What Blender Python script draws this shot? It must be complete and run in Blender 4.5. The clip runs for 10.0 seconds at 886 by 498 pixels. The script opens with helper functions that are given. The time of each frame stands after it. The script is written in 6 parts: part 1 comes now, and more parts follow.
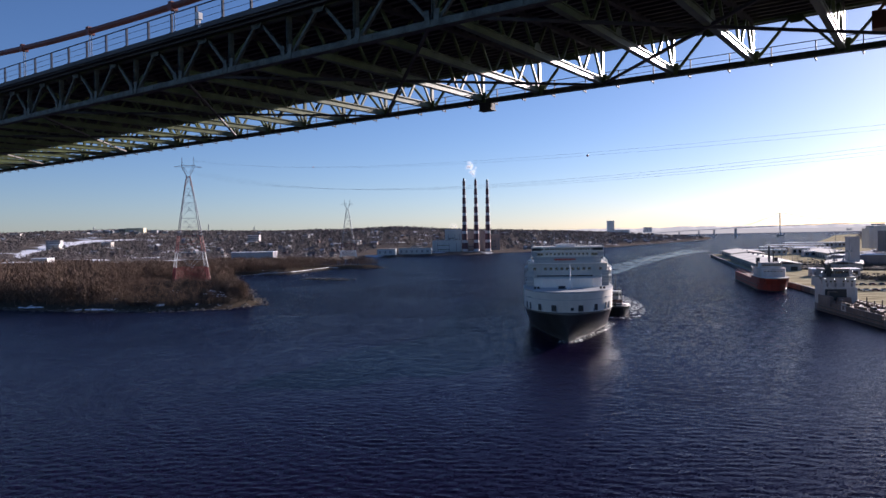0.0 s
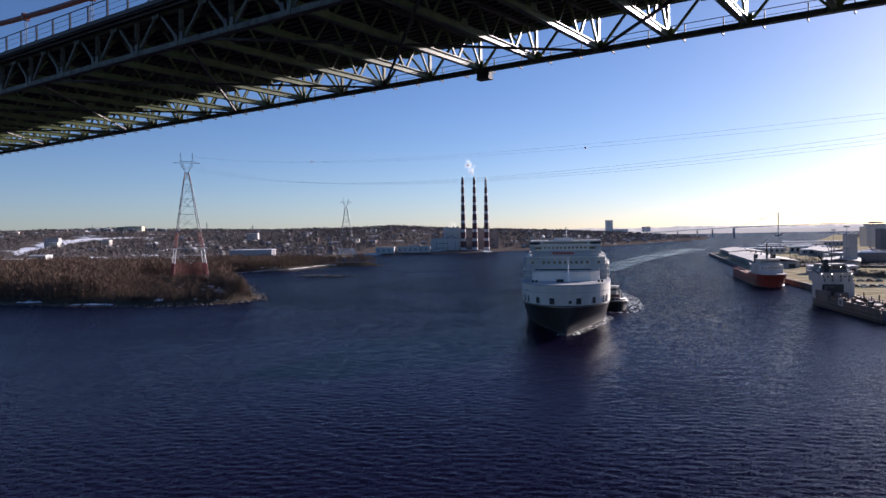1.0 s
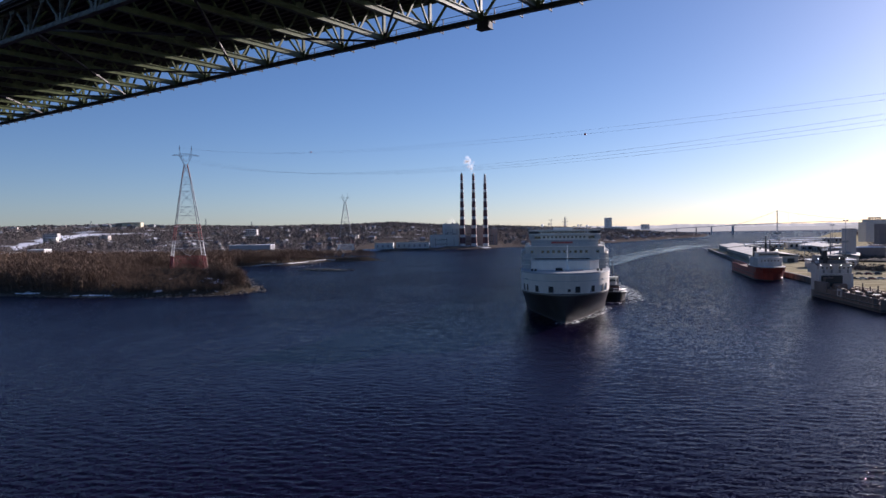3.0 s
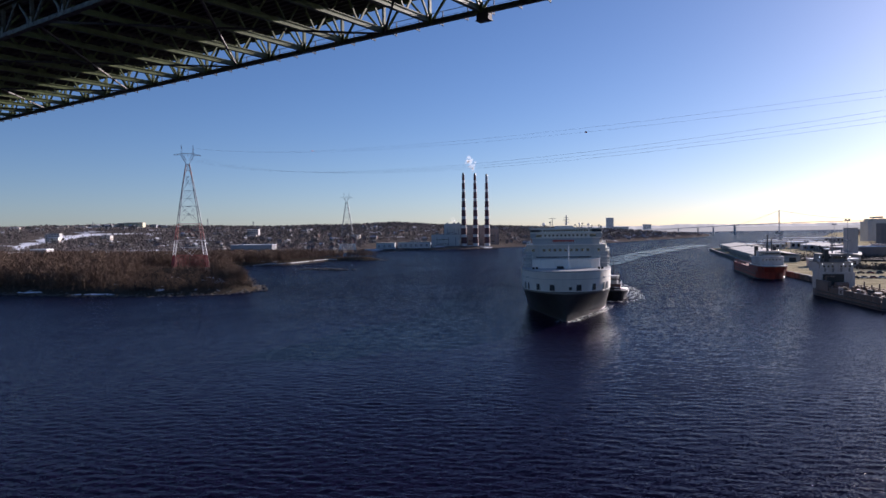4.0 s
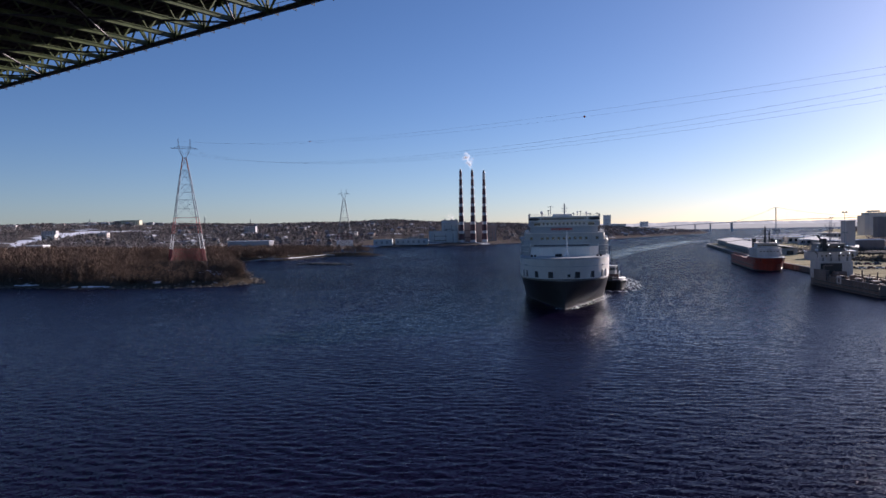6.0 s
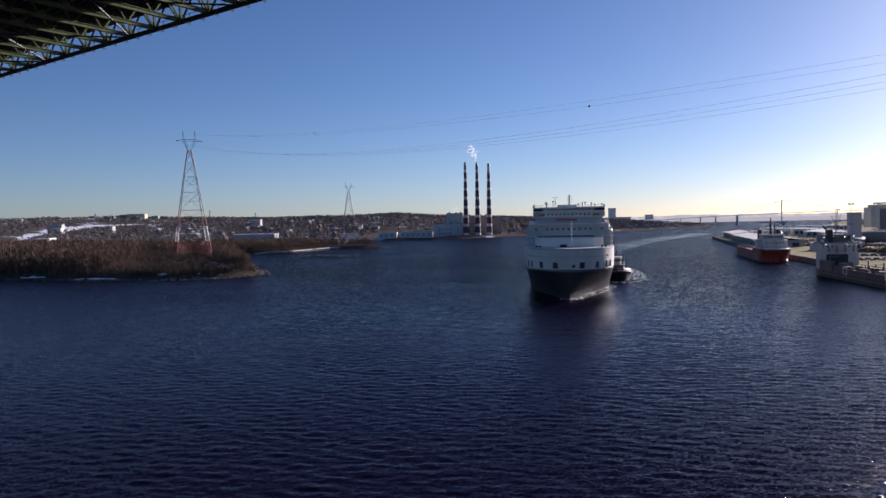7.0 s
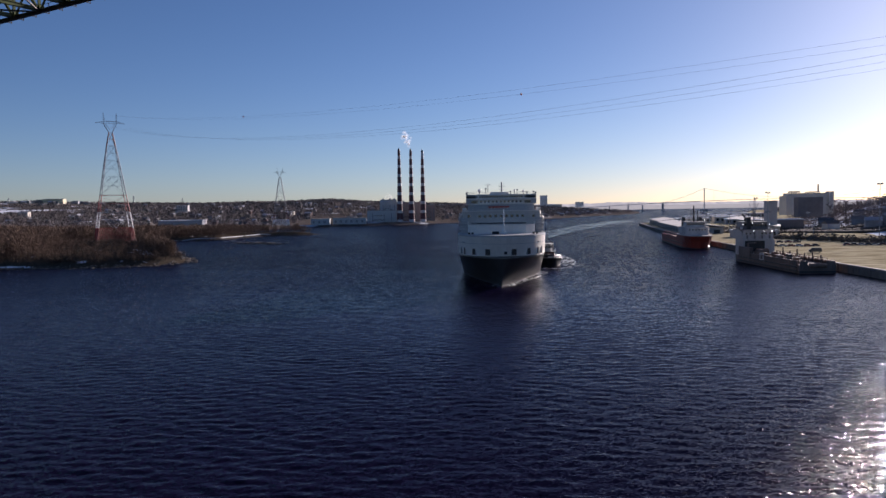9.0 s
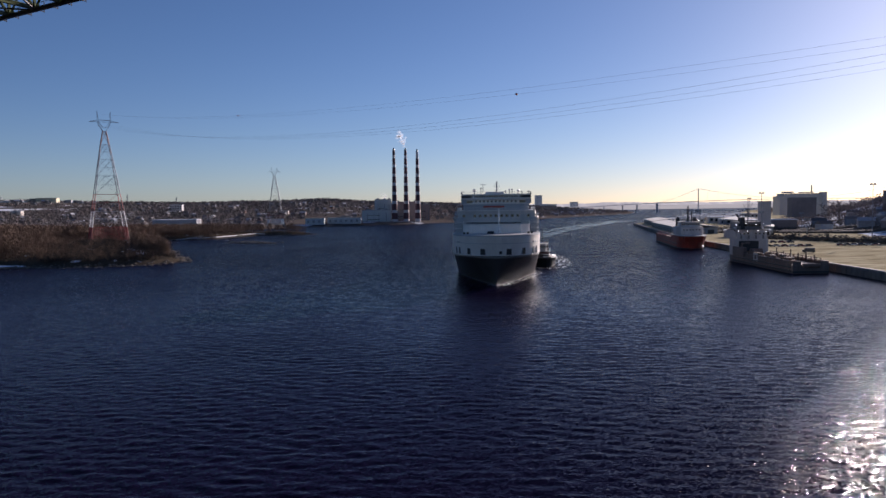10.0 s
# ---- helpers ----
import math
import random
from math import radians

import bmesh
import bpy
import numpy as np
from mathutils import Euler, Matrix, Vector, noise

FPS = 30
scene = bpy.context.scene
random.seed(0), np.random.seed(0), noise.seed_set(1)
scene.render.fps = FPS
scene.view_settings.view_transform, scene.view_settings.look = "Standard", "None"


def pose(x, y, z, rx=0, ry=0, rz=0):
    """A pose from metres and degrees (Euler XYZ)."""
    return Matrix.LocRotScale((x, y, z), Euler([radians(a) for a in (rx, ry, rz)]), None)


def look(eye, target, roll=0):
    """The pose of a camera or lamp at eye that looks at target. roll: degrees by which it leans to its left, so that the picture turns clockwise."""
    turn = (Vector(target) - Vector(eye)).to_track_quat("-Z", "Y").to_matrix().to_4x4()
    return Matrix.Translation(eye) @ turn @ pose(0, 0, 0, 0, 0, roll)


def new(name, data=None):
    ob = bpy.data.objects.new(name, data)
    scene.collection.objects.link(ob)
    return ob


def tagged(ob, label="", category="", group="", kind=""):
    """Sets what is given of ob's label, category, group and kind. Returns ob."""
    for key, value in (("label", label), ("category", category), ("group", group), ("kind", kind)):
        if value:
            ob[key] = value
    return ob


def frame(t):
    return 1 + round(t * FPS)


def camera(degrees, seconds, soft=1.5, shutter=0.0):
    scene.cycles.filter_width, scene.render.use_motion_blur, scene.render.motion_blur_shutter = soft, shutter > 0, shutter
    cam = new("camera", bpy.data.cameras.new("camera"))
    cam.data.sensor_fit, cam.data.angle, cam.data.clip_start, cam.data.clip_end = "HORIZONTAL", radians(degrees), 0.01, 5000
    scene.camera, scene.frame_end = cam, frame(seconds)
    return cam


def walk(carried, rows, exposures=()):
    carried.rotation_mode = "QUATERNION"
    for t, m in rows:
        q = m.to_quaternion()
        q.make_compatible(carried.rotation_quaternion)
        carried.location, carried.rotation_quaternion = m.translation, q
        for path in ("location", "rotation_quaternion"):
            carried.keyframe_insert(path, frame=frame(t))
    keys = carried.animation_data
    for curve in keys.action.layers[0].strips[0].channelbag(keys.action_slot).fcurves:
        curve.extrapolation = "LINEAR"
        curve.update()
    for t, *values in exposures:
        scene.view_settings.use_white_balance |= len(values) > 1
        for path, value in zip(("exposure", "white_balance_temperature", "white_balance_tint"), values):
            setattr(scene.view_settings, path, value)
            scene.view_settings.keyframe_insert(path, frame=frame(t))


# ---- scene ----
cam = camera(64.0, 10.0)
PATH = [
    (0, (0.066, 0.334, 38.451), (0.043, 2.334, 38.406), -1.1),
    (0.5, (0.057, 0.091, 37.467), (0.037, 2.091, 37.421), -1.0),
    (1, (0.108, -0.215, 36.17), (0.089, 1.785, 36.124), -1.0),
    (1.5, (0.149, -0.353, 34.982), (0.131, 1.647, 34.933), -0.9),
    (2, (-0.021, -0.28, 33.584), (-0.037, 1.719, 33.533), -1.0),
    (2.5, (-0.032, -0.114, 33.025), (-0.046, 1.885, 32.973), -0.9),
    (4, (0.139, -0.461, 32.095), (0.118, 1.538, 32.044), -0.9),
    (4.5, (0.069, -0.4, 31.314), (0.05, 1.599, 31.261), -0.9),
    (5, (-0.103, -0.127, 30.149), (-0.118, 1.873, 30.096), -0.9),
    (5.5, (-0.229, 0.044, 29.13), (-0.239, 2.043, 29.076), -1.0),
    (7, (-0.224, -0.051, 27.29), (-0.251, 1.948, 27.217), -1.1),
    (7.5, (-0.026, -0.13, 27.171), (-0.055, 1.867, 27.059), -1.1),
    (8, (0.038, -0.041, 27.214), (0.044, 1.955, 27.102), -0.9),
    (8.5, (0.182, 0.267, 27.281), (0.296, 2.261, 27.167), -0.9),
    (9, (0.116, 0.472, 27.362), (0.274, 2.462, 27.248), -0.9),
    (9.5, (0.06, 0.42, 27.373), (0.228, 2.41, 27.259), -0.9),
    (10, (-0.035, 0.369, 27.334), (0.138, 2.358, 27.219), -0.8),
]
walk(cam, [(t, look(eye, target, roll)) for t, eye, target, roll in PATH], [(0, 1.09, 6000, 26), (2.5, 0.94, 5950, 26), (5.5, 0.88, 5900, 26), (7.5, 0.81, 5950, 26), (10, 0.68, 6100, 27)])

# ---- world, sun, exposure ----
SUN_AZ, SUN_EL = 43.6, 14.8          # degrees clockwise from +y, and above the horizon
world = bpy.data.worlds.new("winter_sky")
scene.world = world
world.use_nodes = True
wt = world.node_tree
sky = wt.nodes.new("ShaderNodeTexSky")
sky.sky_type = "NISHITA"
sky.sun_disc = False
sky.sun_elevation = radians(SUN_EL)
sky.sun_rotation = radians(SUN_AZ)
sky.air_density = 0.8
sky.dust_density = 0.28
sky.ozone_density = 3.4
wt.nodes["Background"].inputs[1].default_value = 0.05
rich = wt.nodes.new("ShaderNodeHueSaturation")
rich.inputs["Saturation"].default_value = 1.06
wt.links.new(sky.outputs[0], rich.inputs["Color"])
wt.links.new(rich.outputs[0], wt.nodes["Background"].inputs[0])
sun_way = Vector((math.sin(radians(SUN_AZ)) * math.cos(radians(SUN_EL)), math.cos(radians(SUN_AZ)) * math.cos(radians(SUN_EL)), math.sin(radians(SUN_EL))))
sun_data = bpy.data.lights.new("sun", "SUN")
sun_data.energy, sun_data.angle, sun_data.color = 5.0, radians(0.53), (1.0, 0.90, 0.76)
sun = new("sun", sun_data)
sun.matrix_world = look(sun_way * 900, (0, 0, 0))


# ---- materials ----
def material(name, color, rough=0.6, metal=0.0, vary=0.25, scale=1.0, bump=0.0, tint=None, detail_scale=None, streak=1.0, spec=0.5):
    """A painted or natural surface: base colour varied at two scales, roughness variation and fine relief. scale: metres of the large patches."""
    m = bpy.data.materials.new(name)
    m.use_nodes = True
    t = m.node_tree
    b = t.nodes["Principled BSDF"]
    co = t.nodes.new("ShaderNodeTexCoord")
    mp = t.nodes.new("ShaderNodeMapping")
    mp.inputs["Scale"].default_value = (1, 1, 1 / streak)
    t.links.new(co.outputs["Object"], mp.inputs[0])
    n1 = t.nodes.new("ShaderNodeTexNoise")
    n1.inputs["Scale"].default_value = 1.0 / scale
    n1.inputs["Detail"].default_value = 5
    n2 = t.nodes.new("ShaderNodeTexNoise")
    n2.inputs["Scale"].default_value = 1.0 / (detail_scale or scale * 0.12)
    n2.inputs["Detail"].default_value = 4
    for n in (n1, n2):
        t.links.new(mp.outputs[0], n.inputs["Vector"])
    mix = t.nodes.new("ShaderNodeMath")
    mix.operation = "MULTIPLY_ADD"
    mix.inputs[1].default_value = 0.35
    t.links.new(n2.outputs[0], mix.inputs[0])
    sub = t.nodes.new("ShaderNodeMath")
    sub.operation = "MULTIPLY_ADD"
    sub.inputs[1].default_value = 0.65
    sub.inputs[2].default_value = 0.0
    t.links.new(n1.outputs[0], sub.inputs[0])
    t.links.new(sub.outputs[0], mix.inputs[2])
    ramp = t.nodes.new("ShaderNodeValToRGB")
    dark = tint or tuple(c * (1 - vary) for c in color)
    light = tuple(min(1, c * (1 + vary * 0.7)) for c in color)
    ramp.color_ramp.elements[0].position, ramp.color_ramp.elements[1].position = 0.32, 0.68
    ramp.color_ramp.elements[0].color, ramp.color_ramp.elements[1].color = (*dark, 1), (*light, 1)
    t.links.new(mix.outputs[0], ramp.inputs[0])
    t.links.new(ramp.outputs[0], b.inputs["Base Color"])
    b.inputs["Metallic"].default_value = metal
    b.inputs["Specular IOR Level"].default_value = spec
    mr = t.nodes.new("ShaderNodeMapRange")
    mr.inputs["To Min"].default_value, mr.inputs["To Max"].default_value = max(0.02, rough - 0.12), min(1, rough + 0.12)
    t.links.new(n2.outputs[0], mr.inputs[0])
    t.links.new(mr.outputs[0], b.inputs["Roughness"])
    if bump:
        bp = t.nodes.new("ShaderNodeBump")
        bp.inputs["Distance"].default_value = bump
        bp.inputs["Strength"].default_value = 0.6
        t.links.new(n2.outputs[0], bp.inputs["Height"])
        t.links.new(bp.outputs[0], b.inputs["Normal"])
    return m


def island_varied(name, colors, rough=0.85):
    """A surface whose colour changes from piece to piece of one joined mesh."""
    m = bpy.data.materials.new(name)
    m.use_nodes = True
    t = m.node_tree
    b = t.nodes["Principled BSDF"]
    g = t.nodes.new("ShaderNodeNewGeometry")
    ramp = t.nodes.new("ShaderNodeValToRGB")
    ramp.color_ramp.interpolation = "CONSTANT"
    els = ramp.color_ramp.elements
    while len(els) < len(colors):
        els.new(0.5)
    for i, c in enumerate(colors):
        els[i].position = i / len(colors)
        els[i].color = (*c, 1)
    n = t.nodes.new("ShaderNodeTexNoise")
    n.inputs["Scale"].default_value = 0.6
    n.inputs["Detail"].default_value = 4
    co = t.nodes.new("ShaderNodeTexCoord")
    t.links.new(co.outputs["Object"], n.inputs["Vector"])
    mx = t.nodes.new("ShaderNodeMix")
    mx.data_type, mx.blend_type = "RGBA", "MULTIPLY"
    mx.inputs[0].default_value = 0.5
    t.links.new(g.outputs["Random Per Island"], ramp.inputs[0])
    t.links.new(ramp.outputs[0], mx.inputs[6])
    t.links.new(n.outputs[0], mx.inputs[7])
    t.links.new(mx.outputs[2], b.inputs["Base Color"])
    b.inputs["Roughness"].default_value = rough
    b.inputs["Specular IOR Level"].default_value = 0.1
    return m


def water_material():
    """Dark harbour water: short wind waves as relief, in gusts, over a deep blue body."""
    m = bpy.data.materials.new("harbour_water")
    m.use_nodes = True
    t = m.node_tree
    b = t.nodes["Principled BSDF"]
    b.inputs["Base Color"].default_value = (0.0066, 0.0042, 0.0170, 1)
    b.inputs["IOR"].default_value = 1.33
    b.inputs["Specular IOR Level"].default_value = 0.071
    co = t.nodes.new("ShaderNodeTexCoord")
    gust = t.nodes.new("ShaderNodeTexNoise")
    gust.inputs["Scale"].default_value = 0.014
    gust.inputs["Detail"].default_value = 4
    t.links.new(co.outputs["Object"], gust.inputs["Vector"])
    power = t.nodes.new("ShaderNodeMapRange")
    power.inputs["From Min"].default_value, power.inputs["From Max"].default_value = 0.35, 0.65
    power.inputs["To Min"].default_value, power.inputs["To Max"].default_value = 0.8, 1.15
    t.links.new(gust.outputs[0], power.inputs[0])
    sheet = t.nodes.new("ShaderNodeNewGeometry")
    split = t.nodes.new("ShaderNodeSeparateXYZ")
    t.links.new(co.outputs["Object"], split.inputs[0])

    def farther(low, high):
        """A value that grows off the lee of the bridge, where the wind ruffles the water."""
        r = t.nodes.new("ShaderNodeMapRange")
        r.interpolation_type = "SMOOTHSTEP"
        r.inputs["From Min"].default_value, r.inputs["From Max"].default_value = 120.0, 440.0
        r.inputs["To Min"].default_value, r.inputs["To Max"].default_value = low, high
        t.links.new(split.outputs[1], r.inputs[0])
        return r.outputs[0]

    t.links.new(farther(0.05, 0.12), b.inputs["Roughness"])
    # facets of the chop: random slopes in cells of three sizes, longer along the crests, stronger in the gusts
    normal = sheet.outputs["Normal"]
    for size, stretch, turn, near, far in ((0.42, 1.6, 8, 0.34, 1.4), (1.15, 2.0, -7, 0.38, 1.5), (6.0, 2.4, 3, 0.10, 0.8)):
        mp = t.nodes.new("ShaderNodeMapping")
        mp.inputs["Rotation"].default_value = (0, 0, radians(turn))
        mp.inputs["Scale"].default_value = (1 / (size * stretch), 1 / size, 1)
        n = t.nodes.new("ShaderNodeTexNoise")
        n.inputs["Detail"].default_value = 1
        t.links.new(co.outputs["Object"], mp.inputs[0])
        t.links.new(mp.outputs[0], n.inputs["Vector"])
        centre, scaled, gusty, add = (t.nodes.new("ShaderNodeVectorMath") for k in range(4))
        centre.operation, scaled.operation, gusty.operation, add.operation = "SUBTRACT", "MULTIPLY", "SCALE", "ADD"
        centre.inputs[1].default_value = (0.5, 0.575, 0.5)
        way = t.nodes.new("ShaderNodeCombineXYZ")
        t.links.new(farther(near * 3.2, far * 0.75), way.inputs[0])
        t.links.new(farther(near * 1.0, far), way.inputs[1])
        t.links.new(n.outputs["Color"], centre.inputs[0])
        t.links.new(centre.outputs[0], scaled.inputs[0])
        t.links.new(way.outputs[0], scaled.inputs[1])
        t.links.new(scaled.outputs[0], gusty.inputs[0])
        t.links.new(power.outputs[0], gusty.inputs["Scale"])
        t.links.new(normal, add.inputs[0])
        t.links.new(gusty.outputs[0], add.inputs[1])
        normal = add.outputs[0]
    unit = t.nodes.new("ShaderNodeVectorMath")
    unit.operation = "NORMALIZE"
    t.links.new(normal, unit.inputs[0])
    t.links.new(unit.outputs[0], b.inputs["Normal"])
    return m


WATER = water_material()
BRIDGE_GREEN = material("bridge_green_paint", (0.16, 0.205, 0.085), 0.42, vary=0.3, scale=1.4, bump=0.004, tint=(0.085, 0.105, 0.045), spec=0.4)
# blotchy weathered chords; also darkens the near truss for its shaded side
BRIDGE_CHORD = material("weathered_shade_paint", (0.12, 0.13, 0.10), 0.55, vary=0.35, scale=0.5, bump=0.004, tint=(0.035, 0.034, 0.028), spec=0.3)
BRIDGE_DARK = material("bridge_deck_steel", (0.08, 0.075, 0.068), 0.7, vary=0.4, scale=3, bump=0.004)
CABLE_RED = material("cable_red_lead", (0.20, 0.06, 0.045), 0.6, vary=0.3, scale=1.5, bump=0.004)
STEEL_GREY = material("galvanised_steel", (0.22, 0.24, 0.26), 0.5, metal=0.3, vary=0.2, scale=2)
SHIP_BLUE = material("hull_dark_blue", (0.062, 0.057, 0.052), 0.32, vary=0.3, scale=6, streak=4, spec=0.8)
SHIP_WHITE = material("ship_white_paint", (0.78, 0.74, 0.67), 0.45, vary=0.10, scale=5, streak=4, bump=0.004, tint=(0.64, 0.60, 0.54))
SHIP_GREYBLUE = material("ship_grey_panels", (0.38, 0.39, 0.39), 0.5, vary=0.15, scale=4)
SHIP_OFF = material("pale_boat_shell", (0.5, 0.47, 0.42), 0.5, vary=0.12, scale=3)
DARK_GLASS = material("dark_window_glass", (0.015, 0.02, 0.025), 0.12, vary=0.2, scale=1, spec=0.8)
BLACK = material("black_paint", (0.015, 0.016, 0.018), 0.5, vary=0.3, scale=2)
RED_PAINT = material("red_paint", (0.42, 0.05, 0.03), 0.5, vary=0.2, scale=3, streak=3, bump=0.004)
WHITE_PAINT = material("white_paint", (0.75, 0.75, 0.73), 0.5, vary=0.12, scale=3, streak=2)
CONCRETE = material("concrete", (0.30, 0.29, 0.27), 0.85, vary=0.25, scale=5, bump=0.02)
STACK_RED = material("stack_red_bands", (0.105, 0.045, 0.05), 0.75, vary=0.2, scale=10, streak=3)
STACK_WHITE = material("stack_white_bands", (0.62, 0.60, 0.58), 0.75, vary=0.12, scale=10, streak=3, tint=(0.45, 0.43, 0.41))
PLANT_WALL = material("power_plant_cladding", (0.43, 0.46, 0.46), 0.7, vary=0.15, scale=15, streak=4)
PLANT_BROWN = material("power_plant_brown_cladding", (0.32, 0.27, 0.25), 0.75, vary=0.2, scale=12, streak=4)
SNOW = material("snow", (0.80, 0.82, 0.86), 0.7, vary=0.08, scale=6, bump=0.03)
BARK = island_varied("bare_winter_twigs", ((0.16, 0.11, 0.08), (0.20, 0.138, 0.098), (0.13, 0.092, 0.072), (0.27, 0.195, 0.135), (0.175, 0.117, 0.088), (0.215, 0.15, 0.108)))
# conifers and far woods are paled and greyed: distance haze put into their colour
CONIFER = island_varied("hazed_conifers", ((0.12, 0.12, 0.105), (0.15, 0.142, 0.128), (0.18, 0.165, 0.15), (0.21, 0.19, 0.17)))
FAR_WOODS = island_varied("hazed_far_woods", ((0.23, 0.195, 0.19), (0.26, 0.22, 0.21), (0.20, 0.172, 0.17), (0.29, 0.245, 0.235), (0.24, 0.205, 0.20)))
HOUSES = island_varied("far_house_walls", ((0.34, 0.33, 0.32), (0.27, 0.25, 0.24), (0.20, 0.18, 0.17), (0.48, 0.48, 0.46), (0.20, 0.13, 0.11), (0.24, 0.27, 0.29)))
ROOFS = island_varied("far_roofs", ((0.16, 0.16, 0.17), (0.46, 0.47, 0.50), (0.19, 0.16, 0.15), (0.14, 0.14, 0.15), (0.52, 0.53, 0.56), (0.22, 0.21, 0.21)))


def ground_material(name, snow, base, base2, size, stretch=(1.0, 1.0), turn=0.0):
    """Winter ground: brown scrub and soil with snow lying in patches."""
    m = bpy.data.materials.new(name)
    m.use_nodes = True
    t = m.node_tree
    b = t.nodes["Principled BSDF"]
    co = t.nodes.new("ShaderNodeTexCoord")
    n1 = t.nodes.new("ShaderNodeTexNoise")
    n1.inputs["Scale"].default_value, n1.inputs["Detail"].default_value = 1 / size, 8
    n2 = t.nodes.new("ShaderNodeTexNoise")
    n2.inputs["Scale"].default_value, n2.inputs["Detail"].default_value = 6 / size, 6
    mp = t.nodes.new("ShaderNodeMapping")
    mp.inputs["Rotation"].default_value = (0, 0, radians(turn))
    mp.inputs["Scale"].default_value = (*stretch, 1)
    t.links.new(co.outputs["Object"], mp.inputs[0])
    for n in (n1, n2):
        t.links.new(mp.outputs[0], n.inputs["Vector"])
    r1 = t.nodes.new("ShaderNodeValToRGB")
    r1.color_ramp.elements[0].position, r1.color_ramp.elements[1].position = 0.35, 0.65
    r1.color_ramp.elements[0].color, r1.color_ramp.elements[1].color = (*base, 1), (*base2, 1)
    t.links.new(n2.outputs[0], r1.inputs[0])
    r2 = t.nodes.new("ShaderNodeValToRGB")
    r2.color_ramp.elements[0].position, r2.color_ramp.elements[1].position = 1 - snow - 0.03, 1 - snow + 0.03
    r2.color_ramp.elements[0].color, r2.color_ramp.elements[1].color = (0, 0, 0, 1), (1, 1, 1, 1)
    t.links.new(n1.outputs[0], r2.inputs[0])
    mx = t.nodes.new("ShaderNodeMix")
    mx.data_type = "RGBA"
    t.links.new(r2.outputs[0], mx.inputs[0])
    t.links.new(r1.outputs[0], mx.inputs[6])
    mx.inputs[7].default_value = (0.72, 0.75, 0.80, 1)
    t.links.new(mx.outputs[2], b.inputs["Base Color"])
    b.inputs["Roughness"].default_value = 0.9
    b.inputs["Specular IOR Level"].default_value = 0.0
    bp = t.nodes.new("ShaderNodeBump")
    bp.inputs["Distance"].default_value = size * 0.02
    t.links.new(n2.outputs[0], bp.inputs["Height"])
    t.links.new(bp.outputs[0], b.inputs["Normal"])
    return m


SCRUB = ground_material("winter_scrub_ground", 0.31, (0.045, 0.038, 0.03), (0.085, 0.068, 0.05), 9)
TOWN_GROUND = ground_material("town_ground", 0.37, (0.08, 0.07, 0.062), (0.15, 0.13, 0.115), 60)
# snow share raised to pale the port hill in place of haze
CITY_GROUND = ground_material("city_hill_ground", 0.53, (0.14, 0.12, 0.10), (0.24, 0.205, 0.17), 25)
YARD = ground_material("port_yard_ground", 0.27, (0.25, 0.21, 0.125), (0.58, 0.52, 0.35), 26, (0.3, 1.6), 60)


